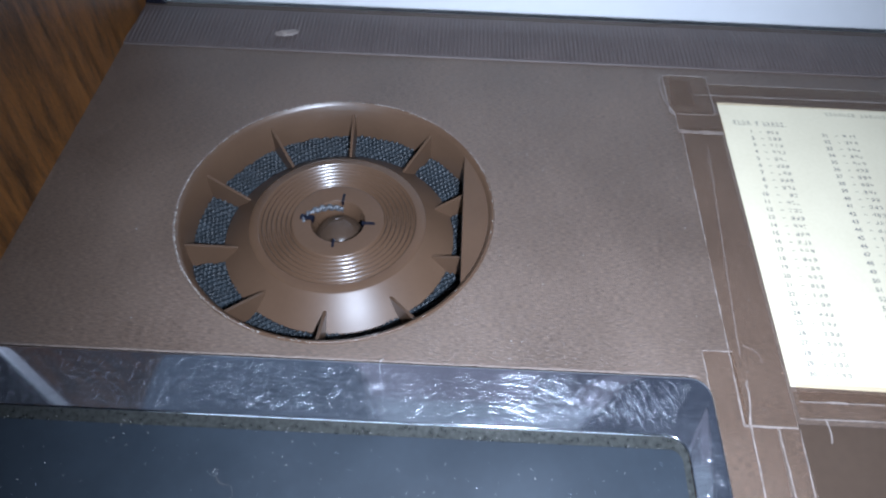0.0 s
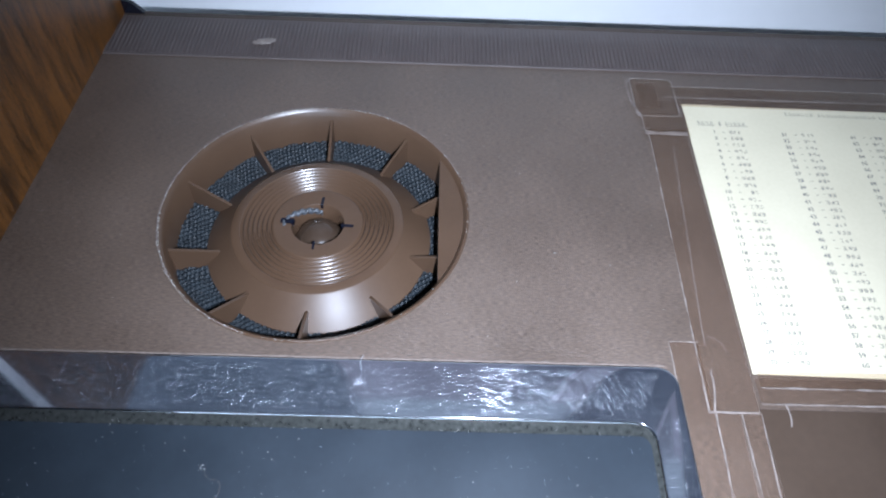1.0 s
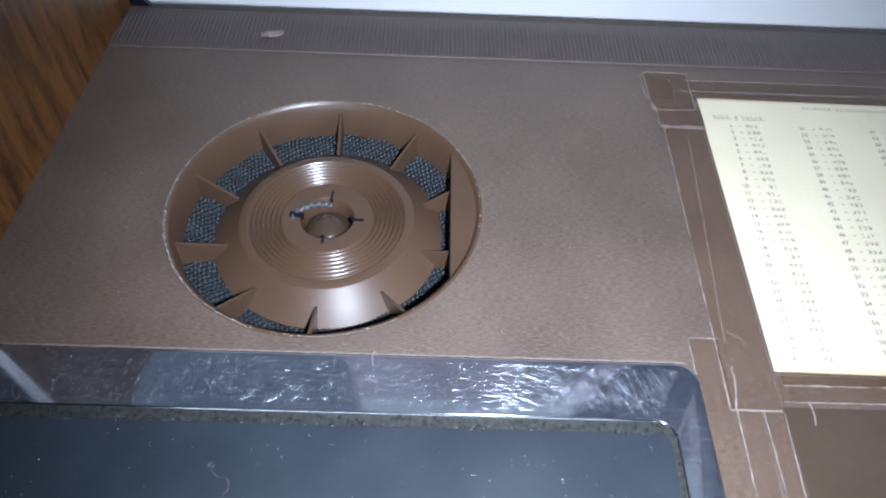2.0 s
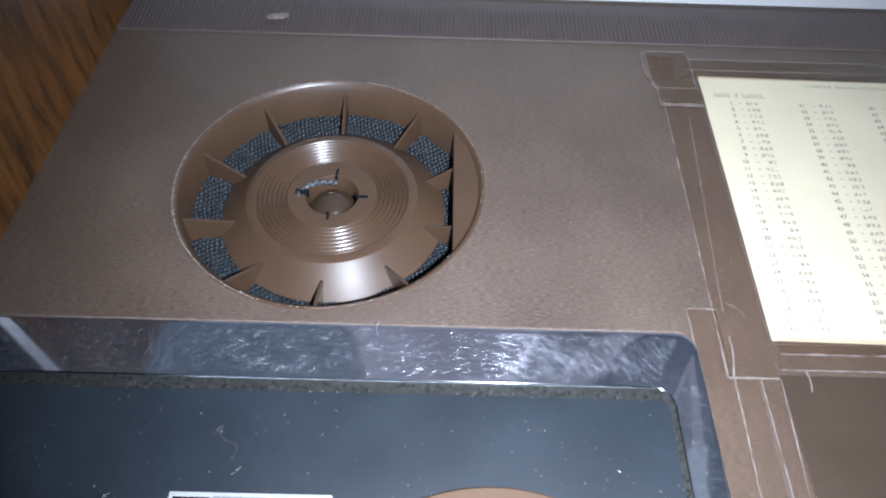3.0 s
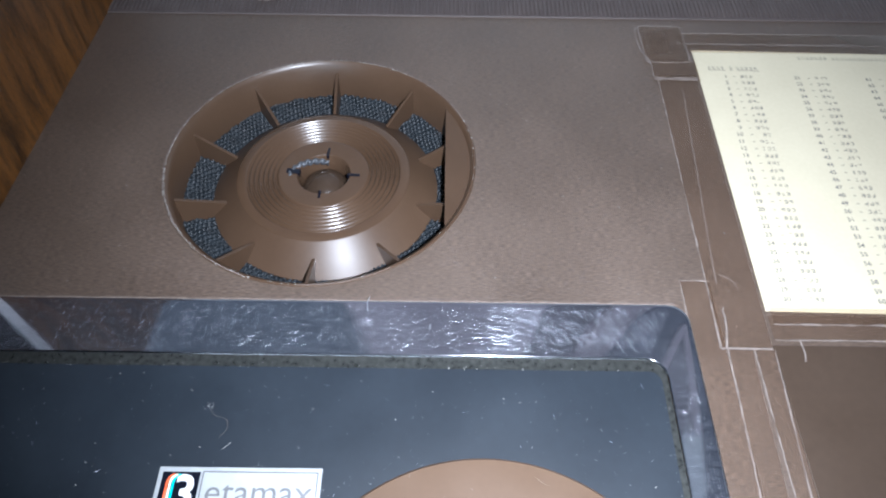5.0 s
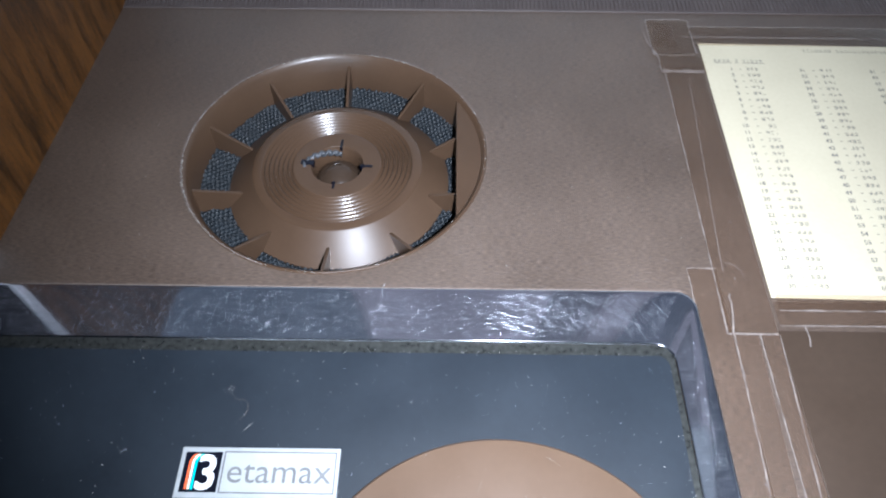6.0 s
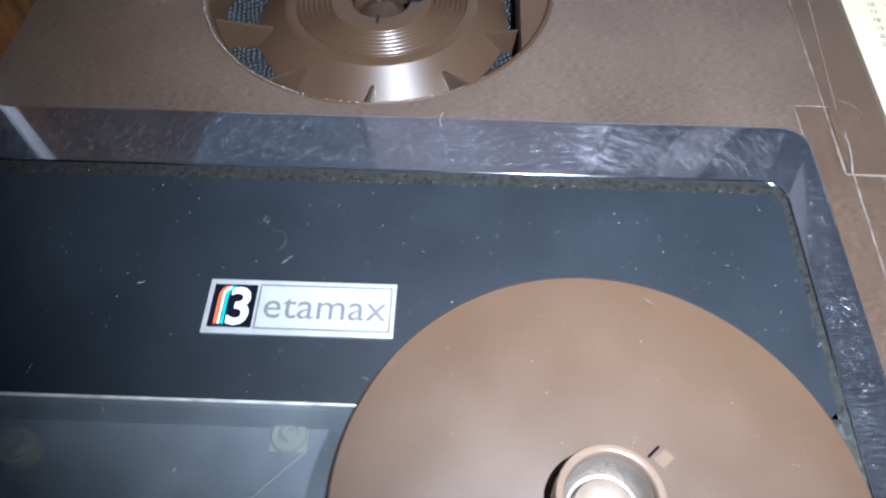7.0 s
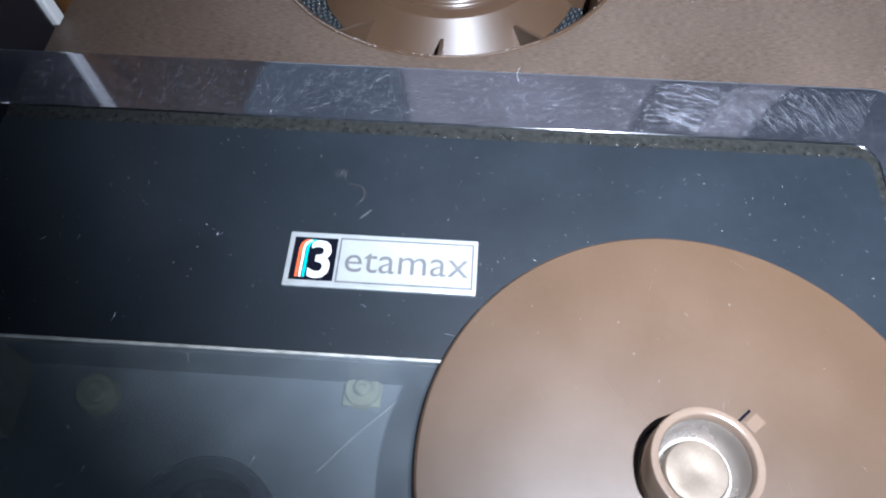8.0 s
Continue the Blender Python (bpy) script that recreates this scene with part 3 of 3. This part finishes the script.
tab.transform(Matrix.Translation((DX + 0.0148, DY + 0.0122, tz)) @ Matrix.Rotation(radians(43), 4, "Z"))
part("catch_tab", tab, M_TAB, cover, "paler brown catch tab")
# Black strip laid on the disc in place of the slit's inner shade.
slit = box(-0.0019, 0.0019, -0.0003, 0.0003, 0, 0.0002)
slit.transform(Matrix.Translation((DX + 0.0126, DY + 0.0137, tz)) @ Matrix.Rotation(radians(43), 4, "Z"))
part("slit", slit, M_NAVY, cover, "slit, its shaded inside drawn as a black strip")

# ---------------------------------------------------------------- typed list and tapes
LX0, LY0, LY1 = 0.1236, 0.1288, 0.2741
sheet = thing("typed_list", (LX0, LY0, 0), "cream paper sheet of typed number columns taped to the panel", "paper")
part("sheet", box(LX0, 0.345, LY0, LY1, 0.0, 0.00025), M_PAPER, sheet)
INK_Z = 0.00027
rnd = random.Random(7)


def typed_row(x0, y, number, parent):
    bm = lettering(str(number), 0.0029, (x0 + (0.0018 if number < 10 else 0.0), y, INK_Z), M_INK, "row", None, depth=0.00002, thin=0.00003)
    box(x0 + 0.0060, x0 + 0.0072, y + 0.0007, y + 0.0010, INK_Z, INK_Z + 0.00003, bm=bm)
    for j in range(3):
        cx_ = x0 + 0.0094 + j * 0.0020
        for dy in (0.0001, 0.0008, 0.0015):
            if rnd.random() < 0.75:
                box(cx_, cx_ + rnd.uniform(0.0008, 0.0013), y + dy, y + dy + 0.00032, INK_Z, INK_Z + 0.00003, bm=bm)
        if rnd.random() < 0.7:
            box(cx_ + 0.0010, cx_ + 0.00132, y + 0.0003, y + 0.0019, INK_Z, INK_Z + 0.00003, bm=bm)
    part("typed_number", bm, M_INK, parent)


for col, (cx0, cy0) in enumerate(((0.1332, 0.2546), (0.1668, 0.2546), (0.1990, 0.2546))):
    for i in range(30):
        typed_row(cx0 - i * 0.00008, cy0 - i * 0.00419, col * 30 + i + 1, sheet)
for hx0, hx1, hy in ((0.1287, 0.1368, 0.2606), (0.1386, 0.1398, 0.2606), (0.1418, 0.1520, 0.2606), (0.172, 0.186, 0.2690), (0.188, 0.215, 0.2690), (0.217, 0.246, 0.2690)):
    bm = bmesh.new()
    u = hx0
    while u < hx1 - 0.0005:
        box(u, u + 0.0013, hy, hy + 0.0003, INK_Z, INK_Z + 0.00003, bm=bm)
        box(u + rnd.uniform(0, 0.0008), u + rnd.uniform(0.0009, 0.0014), hy + 0.0007, hy + 0.0010, INK_Z, INK_Z + 0.00003, bm=bm)
        box(u, u + rnd.uniform(0.0005, 0.0013), hy + 0.0014, hy + 0.0017, INK_Z, INK_Z + 0.00003, bm=bm)
        u += 0.0020
    if hy < 0.265:
        box(hx0, hx1, hy - 0.0009, hy - 0.00065, INK_Z, INK_Z + 0.00003, bm=bm)
    part("typed_heading", bm, M_INK, sheet)
sheet.rotation_euler = (0, 0, radians(-0.8))


def tape(x0, x1, y0, y1, z, label, edges="lrtb", slant=0.0):
    """A strip of clear tape with a dusty, slightly wavy border; its lower end is slant further to the side."""
    def aside(y_):
        return slant * (y1 - y_) / (y1 - y0)
    th = thing("adhesive_tape", ((x0 + x1) / 2, (y0 + y1) / 2, z), label, "tape", "clear tapes round the list")
    bm = box(x0, x1, y0, y1, z, z + 0.00008)
    for v in bm.verts:
        v.co.x += aside(v.co.y)
    f = part("film", bm, M_TAPE, th)
    f.visible_shadow = False
    for e in edges:
        if e in "lr":
            xx = x0 if e == "l" else x1
            n = max(3, int((y1 - y0) / 0.0022))
            line = [(xx + aside(y0 + (y1 - y0) * i / n) + rnd.uniform(-0.00009, 0.00009), y0 + (y1 - y0) * i / n, z + 0.00008) for i in range(n + 1)]
        else:
            yy = y0 if e == "b" else y1
            n = max(3, int((x1 - x0) / 0.0022))
            line = [(x0 + aside(yy) + (x1 - x0) * i / n, yy + rnd.uniform(-0.00009, 0.00009), z + 0.00008) for i in range(n + 1)]
        stroke(line, rnd.uniform(0.00036, 0.00050), "edge", M_TAPE_EDGE, th, 0.9)
    return th


upper = tape(0.1225, 0.350, 0.2725, 0.2868, 0.00030, "clear tape over the upper edge of the paper", "t")
stroke([(0.1165 + 0.2335 * i / 60, 0.2786 + rnd.uniform(-0.00015, 0.00015), 0.00040) for i in range(61)], 0.0006, "edge", M_TAPE_EDGE, upper, 0.6)
flank = tape(0.1064, 0.1240, 0.1134, 0.2560, 0.00030, "clear tape over the side edge of the paper", "lb", -0.0018)
stroke([(0.1160 - 0.0075 * i / 30 + rnd.uniform(-0.0002, 0.0002), 0.245 - 0.105 * i / 30, 0.00040) for i in range(31)], 0.0003, "wrinkle", M_GRIME, flank)
corner = tape(0.1026, 0.1236, 0.2645, 0.2918, 0.00042, "short clear tape piece at the paper corner", "")
loop = rounded(0.1026, 0.1232, 0.2645, 0.2918, 0.0018, 0.00052, 4)
loop = [(x_ + rnd.uniform(-0.00025, 0.00025), y_ + rnd.uniform(-0.00025, 0.00025), z_) for x_, y_, z_ in loop]
stroke(loop + loop[:1], 0.0006, "edge", M_TAPE_EDGE, corner, 0.5)
stroke([(0.1024, 0.2905, 0.00052), (0.1010, 0.2890, 0.00052), (0.1006, 0.2850, 0.00052), (0.1008, 0.2790, 0.00052), (0.1014, 0.2735, 0.00052),
        (0.1028, 0.2700, 0.00052), (0.1038, 0.2670, 0.00052), (0.1050, 0.2640, 0.00052)], 0.0006, "edge", M_TAPE_EDGE, corner, 0.5)
core = part("film", box(0.1052, 0.1150, 0.2705, 0.2880, 0.00054, 0.00060), M_TAPE, corner)
core.visible_shadow = False
blotch = bmesh.new()
for k in range(16):
    x_, y_ = rnd.uniform(0.1130, 0.1232), rnd.uniform(0.2650, 0.2780)
    s_ = rnd.uniform(0.0001, 0.00035)
    blotch.faces.new([blotch.verts.new((x_ + s_ * math.cos(q + k), y_ + s_ * 1.6 * math.sin(q + k), 0.00062)) for q in (0, 1.1, 2.3, 3.6, 5.0)])
part("trapped_dust", blotch, M_GRIME, corner, "pale dust trapped under the film")["kind"] = "stuff"
tape(0.1048, 0.1255, 0.2515, 0.2662, 0.00054, "short clear tape piece lapping the side tape", "l")
stroke([(0.1048 + 0.0195 * i / 12, 0.2528 + rnd.uniform(-0.0002, 0.0002), 0.00064) for i in range(13)], 0.0022, "adhesive_band", M_GRIME, flank, 0.35)
tape(0.0956, 0.1064, -0.150, 0.1414, 0.00015, "long clear tape beside the chrome frame", "lt")
tape(0.1069, 0.1152, -0.150, 0.1136, 0.00015, "narrow clear tape between two wider tapes", "l", -0.0080)
last = tape(0.1156, 0.1225, -0.150, 0.1130, 0.00042, "long clear tape beside the smooth lid", "l")
stroke([(0.1225 - 0.0105 * i / 60 + rnd.uniform(-0.0001, 0.0001), 0.1130 - 0.250 * i / 60, 0.00052) for i in range(61)], 0.0003, "edge", M_TAPE_EDGE, last, 0.9)
stroke([(0.1090, 0.1300, 0.00052), (0.1082, 0.1285, 0.00052), (0.1086, 0.1262, 0.00052), (0.1080, 0.1210, 0.00052), (0.1070, 0.1160, 0.00052), (0.1064, 0.1130, 0.00052)], 0.00045, "wrinkle", M_TAPE_EDGE, flank, 0.8)
stroke([(0.1100, 0.1440, 0.00052), (0.1135, 0.1425, 0.00052), (0.1152, 0.1405, 0.00052), (0.1158, 0.1370, 0.00052)], 0.0002, "wrinkle", M_GRIME, flank, 0.8)
tape(0.1250, 0.350, 0.1231, 0.1300, 0.00054, "clear tape over the lower edge of the paper", "b")
tape(0.1235, 0.350, 0.1169, 0.1270, 0.00042, "lower clear tape beside the smooth lid", "b")


# ---------------------------------------------------------------- dust, lint
def flakes(name, label, count, region, z, small, large, seed, skip=None):
    rn = random.Random(seed)
    bm = bmesh.new()
    made = 0
    while made < count:
        x_, y_ = rn.uniform(region[0], region[1]), rn.uniform(region[2], region[3])
        if skip and skip(x_, y_):
            continue
        s = small + (large - small) * rn.random() ** 3
        k = rn.randint(4, 6)
        a0 = rn.uniform(0, 6.28)
        e = rn.uniform(0.4, 1.0)
        vs = []
        for i in range(k):
            a = 6.28 * i / k
            u, v = s * math.cos(a) * rn.uniform(0.6, 1), s * e * math.sin(a) * rn.uniform(0.6, 1)
            vs.append(bm.verts.new((x_ + u * math.cos(a0) - v * math.sin(a0), y_ + u * math.sin(a0) + v * math.cos(a0), z)))
        bm.faces.new(vs)
        made += 1
    return tagged(part(name, bm, M_DUST), label, "dust", kind="stuff")


def off_glass(x_, y_):
    return (x_ - DX) ** 2 + (y_ - DY) ** 2 < (DR + 0.001) ** 2 or (BX0 < x_ < BX1 and BY0 < y_ < BY1)


def off_panel(x_, y_):
    return (x_ - HX) ** 2 + (y_ - HY) ** 2 < 0.066 ** 2


flakes("dust", "pale dust specks scattered on the black plate", 1000, (-0.16, 0.080, -0.02, 0.100), GZ + 0.00005, 0.00005, 0.00027, 3, off_glass)
for sx, sy, zz, nn, rr, lb in ((0.0630, 0.2820, 0.00008, 3, 0.0004, "single pale dust speck on the brown panel"), (0.0255, 0.1795, 0.00008, 4, 0.0005, "single pale dust speck on the brown panel"),
                               (-0.0070, 0.0918, GZ + 0.00006, 4, 0.0005, "single pale dust speck on the black plate"), (-0.0628, 0.0886, GZ + 0.00006, 22, 0.0013, "fluffy pale clump of dust on the black plate")):
    flakes("dust_clump", lb, nn, (sx - rr, sx + rr, sy - rr, sy + rr), zz, 0.00008, 0.00030, int(sx * 1e5) % 97)
flakes("dust", "pale dust specks scattered on the brown panel", 150, (-0.16, 0.10, 0.133, 0.298), 0.00005, 0.00008, 0.00038, 4, off_panel)


def band(x_, y_):
    """The height of the chrome frame's broad face, or None beside it."""
    if 0.1085 < y_ < 0.1270 and -0.16 < x_ < 0.0925:
        return face_height((0.1273 - y_) / 0.0195)
    if 0.0848 < x_ < 0.0930 and 0.0 < y_ < 0.1265:
        return face_height((0.0936 - x_) / 0.0094)
    return None


def scratches(count, seed, region, height, length, width, slant, centre=None):
    """Fine straight and slightly bent scratches lying on a surface; centre rings them round a highlight like its glare.
    """
    rn = random.Random(seed)
    bm = bmesh.new()
    made = 0
    while made < count:
        x_, y_ = rn.uniform(region[0], region[1]), rn.uniform(region[2], region[3])
        a = radians(rn.gauss(*rn.choice(slant)))
        if centre:
            a += math.atan2(y_ - centre[1], x_ - centre[0]) + math.pi / 2
        ln = length[0] + (length[1] - length[0]) * rn.random() ** 2.5
        w = rn.uniform(*width)
        bend = rn.uniform(-0.06, 0.06)
        spots = []
        for k in range(5):
            u = (k / 4 - 0.5) * ln
            spots.append((x_ + u * math.cos(a + bend * u / ln), y_ + u * math.sin(a + bend * u / ln)))
        hs = [height(*p) for p in spots]
        if None in hs:
            continue
        nx, ny = -math.sin(a), math.cos(a)
        rows = []
        for k, ((px, py), hz) in enumerate(zip(spots, hs)):
            q = w * (0.25 + 0.75 * math.sin(math.pi * (k + 0.5) / 5))
            rows.append([(px - nx * q, py - ny * q, hz + 0.00001), (px, py, hz + 0.00001 + q * 0.5), (px + nx * q, py + ny * q, hz + 0.00001)])
        loft(rows, closed=False, bm=bm)
        made += 1
    return bm


# Three of these sets ring the ridge highlight, imitating the torch's glare.
part("scratch", scratches(2200, 11, (-0.16, 0.0925, 0.1085, 0.129), band, (0.0002, 0.0030), (0.000005, 0.000017),
     ((0, 16), (0, 16), (0, 60)), (0.022, 0.098)), M_SCRATCH, chrome, "fine pale scratches")["kind"] = "stuff"
part("scratch", scratches(620, 21, (0.026, 0.0925, 0.1085, 0.127), band, (0.0015, 0.0150), (0.000005, 0.000012),
     ((0, 9), (0, 14)), (0.022, 0.090)), M_SCRATCH, chrome, "fine pale scratches")["kind"] = "stuff"
part("scratch", scratches(260, 22, (-0.09, 0.02, 0.1085, 0.127), band, (0.0008, 0.0060), (0.000004, 0.000013),
     ((30, 10), (40, 16)),), M_SCRATCH, chrome, "fine pale scratches")["kind"] = "stuff"
part("scratch", scratches(800, 12, (0.0848, 0.093, 0.0, 0.125), band, (0.0002, 0.0030), (0.000004, 0.000013),
     ((0, 25), (-90, 40)), (0.022, 0.098)), M_SCRATCH, chrome, "fine pale scratches")["kind"] = "stuff"


def plate_height(x_, y_):
    return None if off_glass(x_, y_) else GZ + 0.00003


part("scratch", scratches(45, 13, (-0.15, 0.075, 0.0, 0.098), plate_height, (0.0004, 0.0030), (0.000015, 0.00004),
     ((60, 30), (-50, 30))), M_SCRATCH, rec, "fine pale scratches")["kind"] = "stuff"
rn = random.Random(5)
rim = bmesh.new()
for k in range(900):
    a = radians(rn.gauss(150, 62))
    rr = 0.0628 + rn.gauss(0, 0.00022)
    s_ = 0.00004 + 0.00026 * rn.random() ** 2
    c_ = Vector((HX + rr * math.cos(a), HY + rr * math.sin(a), 0.00055))
    t_ = Vector((-math.sin(a), math.cos(a), 0))
    o_ = Vector((math.cos(a), math.sin(a), 0))
    rim.faces.new([rim.verts.new(p) for p in (c_ - t_ * s_ * 2, c_ + o_ * s_ * 0.6, c_ + t_ * s_ * 2, c_ - o_ * s_ * 0.6)])
for a0, a1, w_ in ((95, 250, 0.00024), (20, 80, 0.00022), (268, 300, 0.0002)):
    arc = circle(HX, HY, 0.0630, 0.00054, 90, a0, a1 - a0)
    arc = [(x_ + rn.gauss(0, 0.00006), y_ + rn.gauss(0, 0.00006), z_) for x_, y_, z_ in arc]
    stroke(arc, w_, "worn_edge", M_TAPE_EDGE, well, 0.9)
part("rim_grime", rim, M_SEAM, well, "pale grime caught along the rim")["kind"] = "stuff"
gr = bmesh.new()
for k in range(190):
    if k % 5:
        x_, y_ = rn.uniform(-0.15, 0.078), 0.1022 + abs(rn.gauss(0, 0.0009))
    else:
        x_, y_ = 0.0805 + abs(rn.gauss(0, 0.0005)), rn.uniform(0.02, 0.098)
    s_ = 0.00003 + 0.00014 * rn.random() ** 2
    gr.faces.new([gr.verts.new((x_ + s_ * math.cos(q + k), y_ + s_ * math.sin(q + k), 0.0037)) for q in (0, 1.3, 2.9, 4.4)])
part("edge_grime", gr, M_SEAM, chrome, "pale dust caught in the frame edge")["kind"] = "stuff"


def hair(name, label, spots, radius, mat, z):
    cu = bpy.data.curves.new(name, "CURVE")
    cu.dimensions, cu.bevel_depth, cu.resolution_u, cu.bevel_resolution = "3D", radius, 4, 1
    sp = cu.splines.new("BEZIER")
    sp.bezier_points.add(len(spots) - 1)
    for b, (x_, y_) in zip(sp.bezier_points, spots):
        b.co = (x_, y_, z)
        b.handle_left_type = b.handle_right_type = "AUTO"
    tmp = bpy.data.objects.new(name, cu)
    scene.collection.objects.link(tmp)
    bpy.context.view_layer.update()
    me = bpy.data.meshes.new_from_object(tmp)
    bpy.data.objects.remove(tmp)
    me.materials.clear()
    me.materials.append(mat)
    return tagged(new(name, me), label, "lint")


hair("lint", "thin pale curled fibre lying on the black plate", [(-0.0620, 0.0872), (-0.0600, 0.0850), (-0.0570, 0.0844), (-0.0558, 0.0816), (-0.0577, 0.0779)], 0.00003, M_TAPE_EDGE, GZ + 0.0001)
hair("lint", "short pale fibre lying on the black plate", [(-0.0560, 0.0742), (-0.0535, 0.0768)], 0.00005, M_DUST, GZ + 0.0001)
# A scratch in the pane, built as a fine thread on top.
hair("lint", "pale scratch on the smoked window, modelled as a thread", [(-0.0574, 0.0080), (-0.0504, 0.0160), (-0.0418, 0.0247)], 0.00005, M_DUST, GZ)
hair("glue_run", "dried glue run on the brown lid", [(0.1322, 0.1165), (0.1325, 0.1120), (0.1318, 0.1085)], 0.0003, M_TAPE_EDGE, 0.0004)
hair("nick", "short bright nick across the chrome frame edge", [(-0.0150, 0.1298), (-0.0158, 0.1278), (-0.0153, 0.1240)], 0.00010, M_SCRATCH, 0.0045)
fluff = bmesh.new()
bmesh.ops.create_icosphere(fluff, subdivisions=3, radius=1)
for v in fluff.verts:
    v.co *= 1 + 0.35 * noise.noise(v.co * 2.3)
fluff.transform(Matrix.Translation((-0.0785, 0.3098, 0.0017)) @ Matrix.Rotation(radians(12), 4, "Z") @ Matrix.Diagonal((0.0054, 0.0023, 0.0010, 1)))
tagged(part("plaster_crumb", fluff, M_TAPE_EDGE, smooth=True), "small pale crumb lying on the ribbed strip", "crumb")


def disc_height(x_, y_):
    d = math.hypot(x_ - DX, y_ - DY)
    return DZ + 0.00242 if 0.0135 < d < DR - 0.001 else None


part("scuff", scratches(34, 14, (DX - 0.055, DX + 0.05, DY - 0.02, DY + 0.055), disc_height, (0.0003, 0.0050), (0.000008, 0.000024),
     ((40, 25), (-45, 20), (80, 10))), M_SEAM, cover, "faint pale scuffs")["kind"] = "stuff"
# A scratch in the disc, built as a fine thread on top.
hair("fibre", "thin pale scratch on the brown disc, modelled as a thread", [(0.0050, 0.0335), (0.0100, 0.0278), (0.0148, 0.0222)], 0.00003, M_GRIME, DZ + 0.00245)
flakes("dust", "pale dust specks lying on the brown disc", 26, (DX - 0.05, DX + 0.05, DY + 0.015, DY + 0.05), DZ + 0.00245, 0.00008, 0.0003, 15,
       lambda x_, y_: disc_height(x_, y_) is None)
flakes("dust", "pale dust specks scattered on the chrome frame", 120, (-0.15, 0.09, 0.1095, 0.127), 0.0045, 0.00006, 0.00025, 16)
flakes("dust", "pale specks of dirt stuck on the clear tapes", 46, (0.096, 0.123, 0.04, 0.29), 0.0007, 0.00008, 0.00035, 17)


# pale lines along the outside of the chrome frame
rn = random.Random(9)
edge_line = [(-0.16 + 0.252 * i / 90, 0.1310 + rn.uniform(-0.00012, 0.00012), 0.0002) for i in range(91)]
stroke(edge_line, 0.0006, "frame_edge_line", M_GRIME, chrome)
edge_line = [(0.0956 + rn.uniform(-0.00012, 0.00012), 0.124 - 0.125 * i / 50, 0.00055) for i in range(51)]
stroke(edge_line, 0.0007, "frame_edge_line", M_GRIME, chrome)
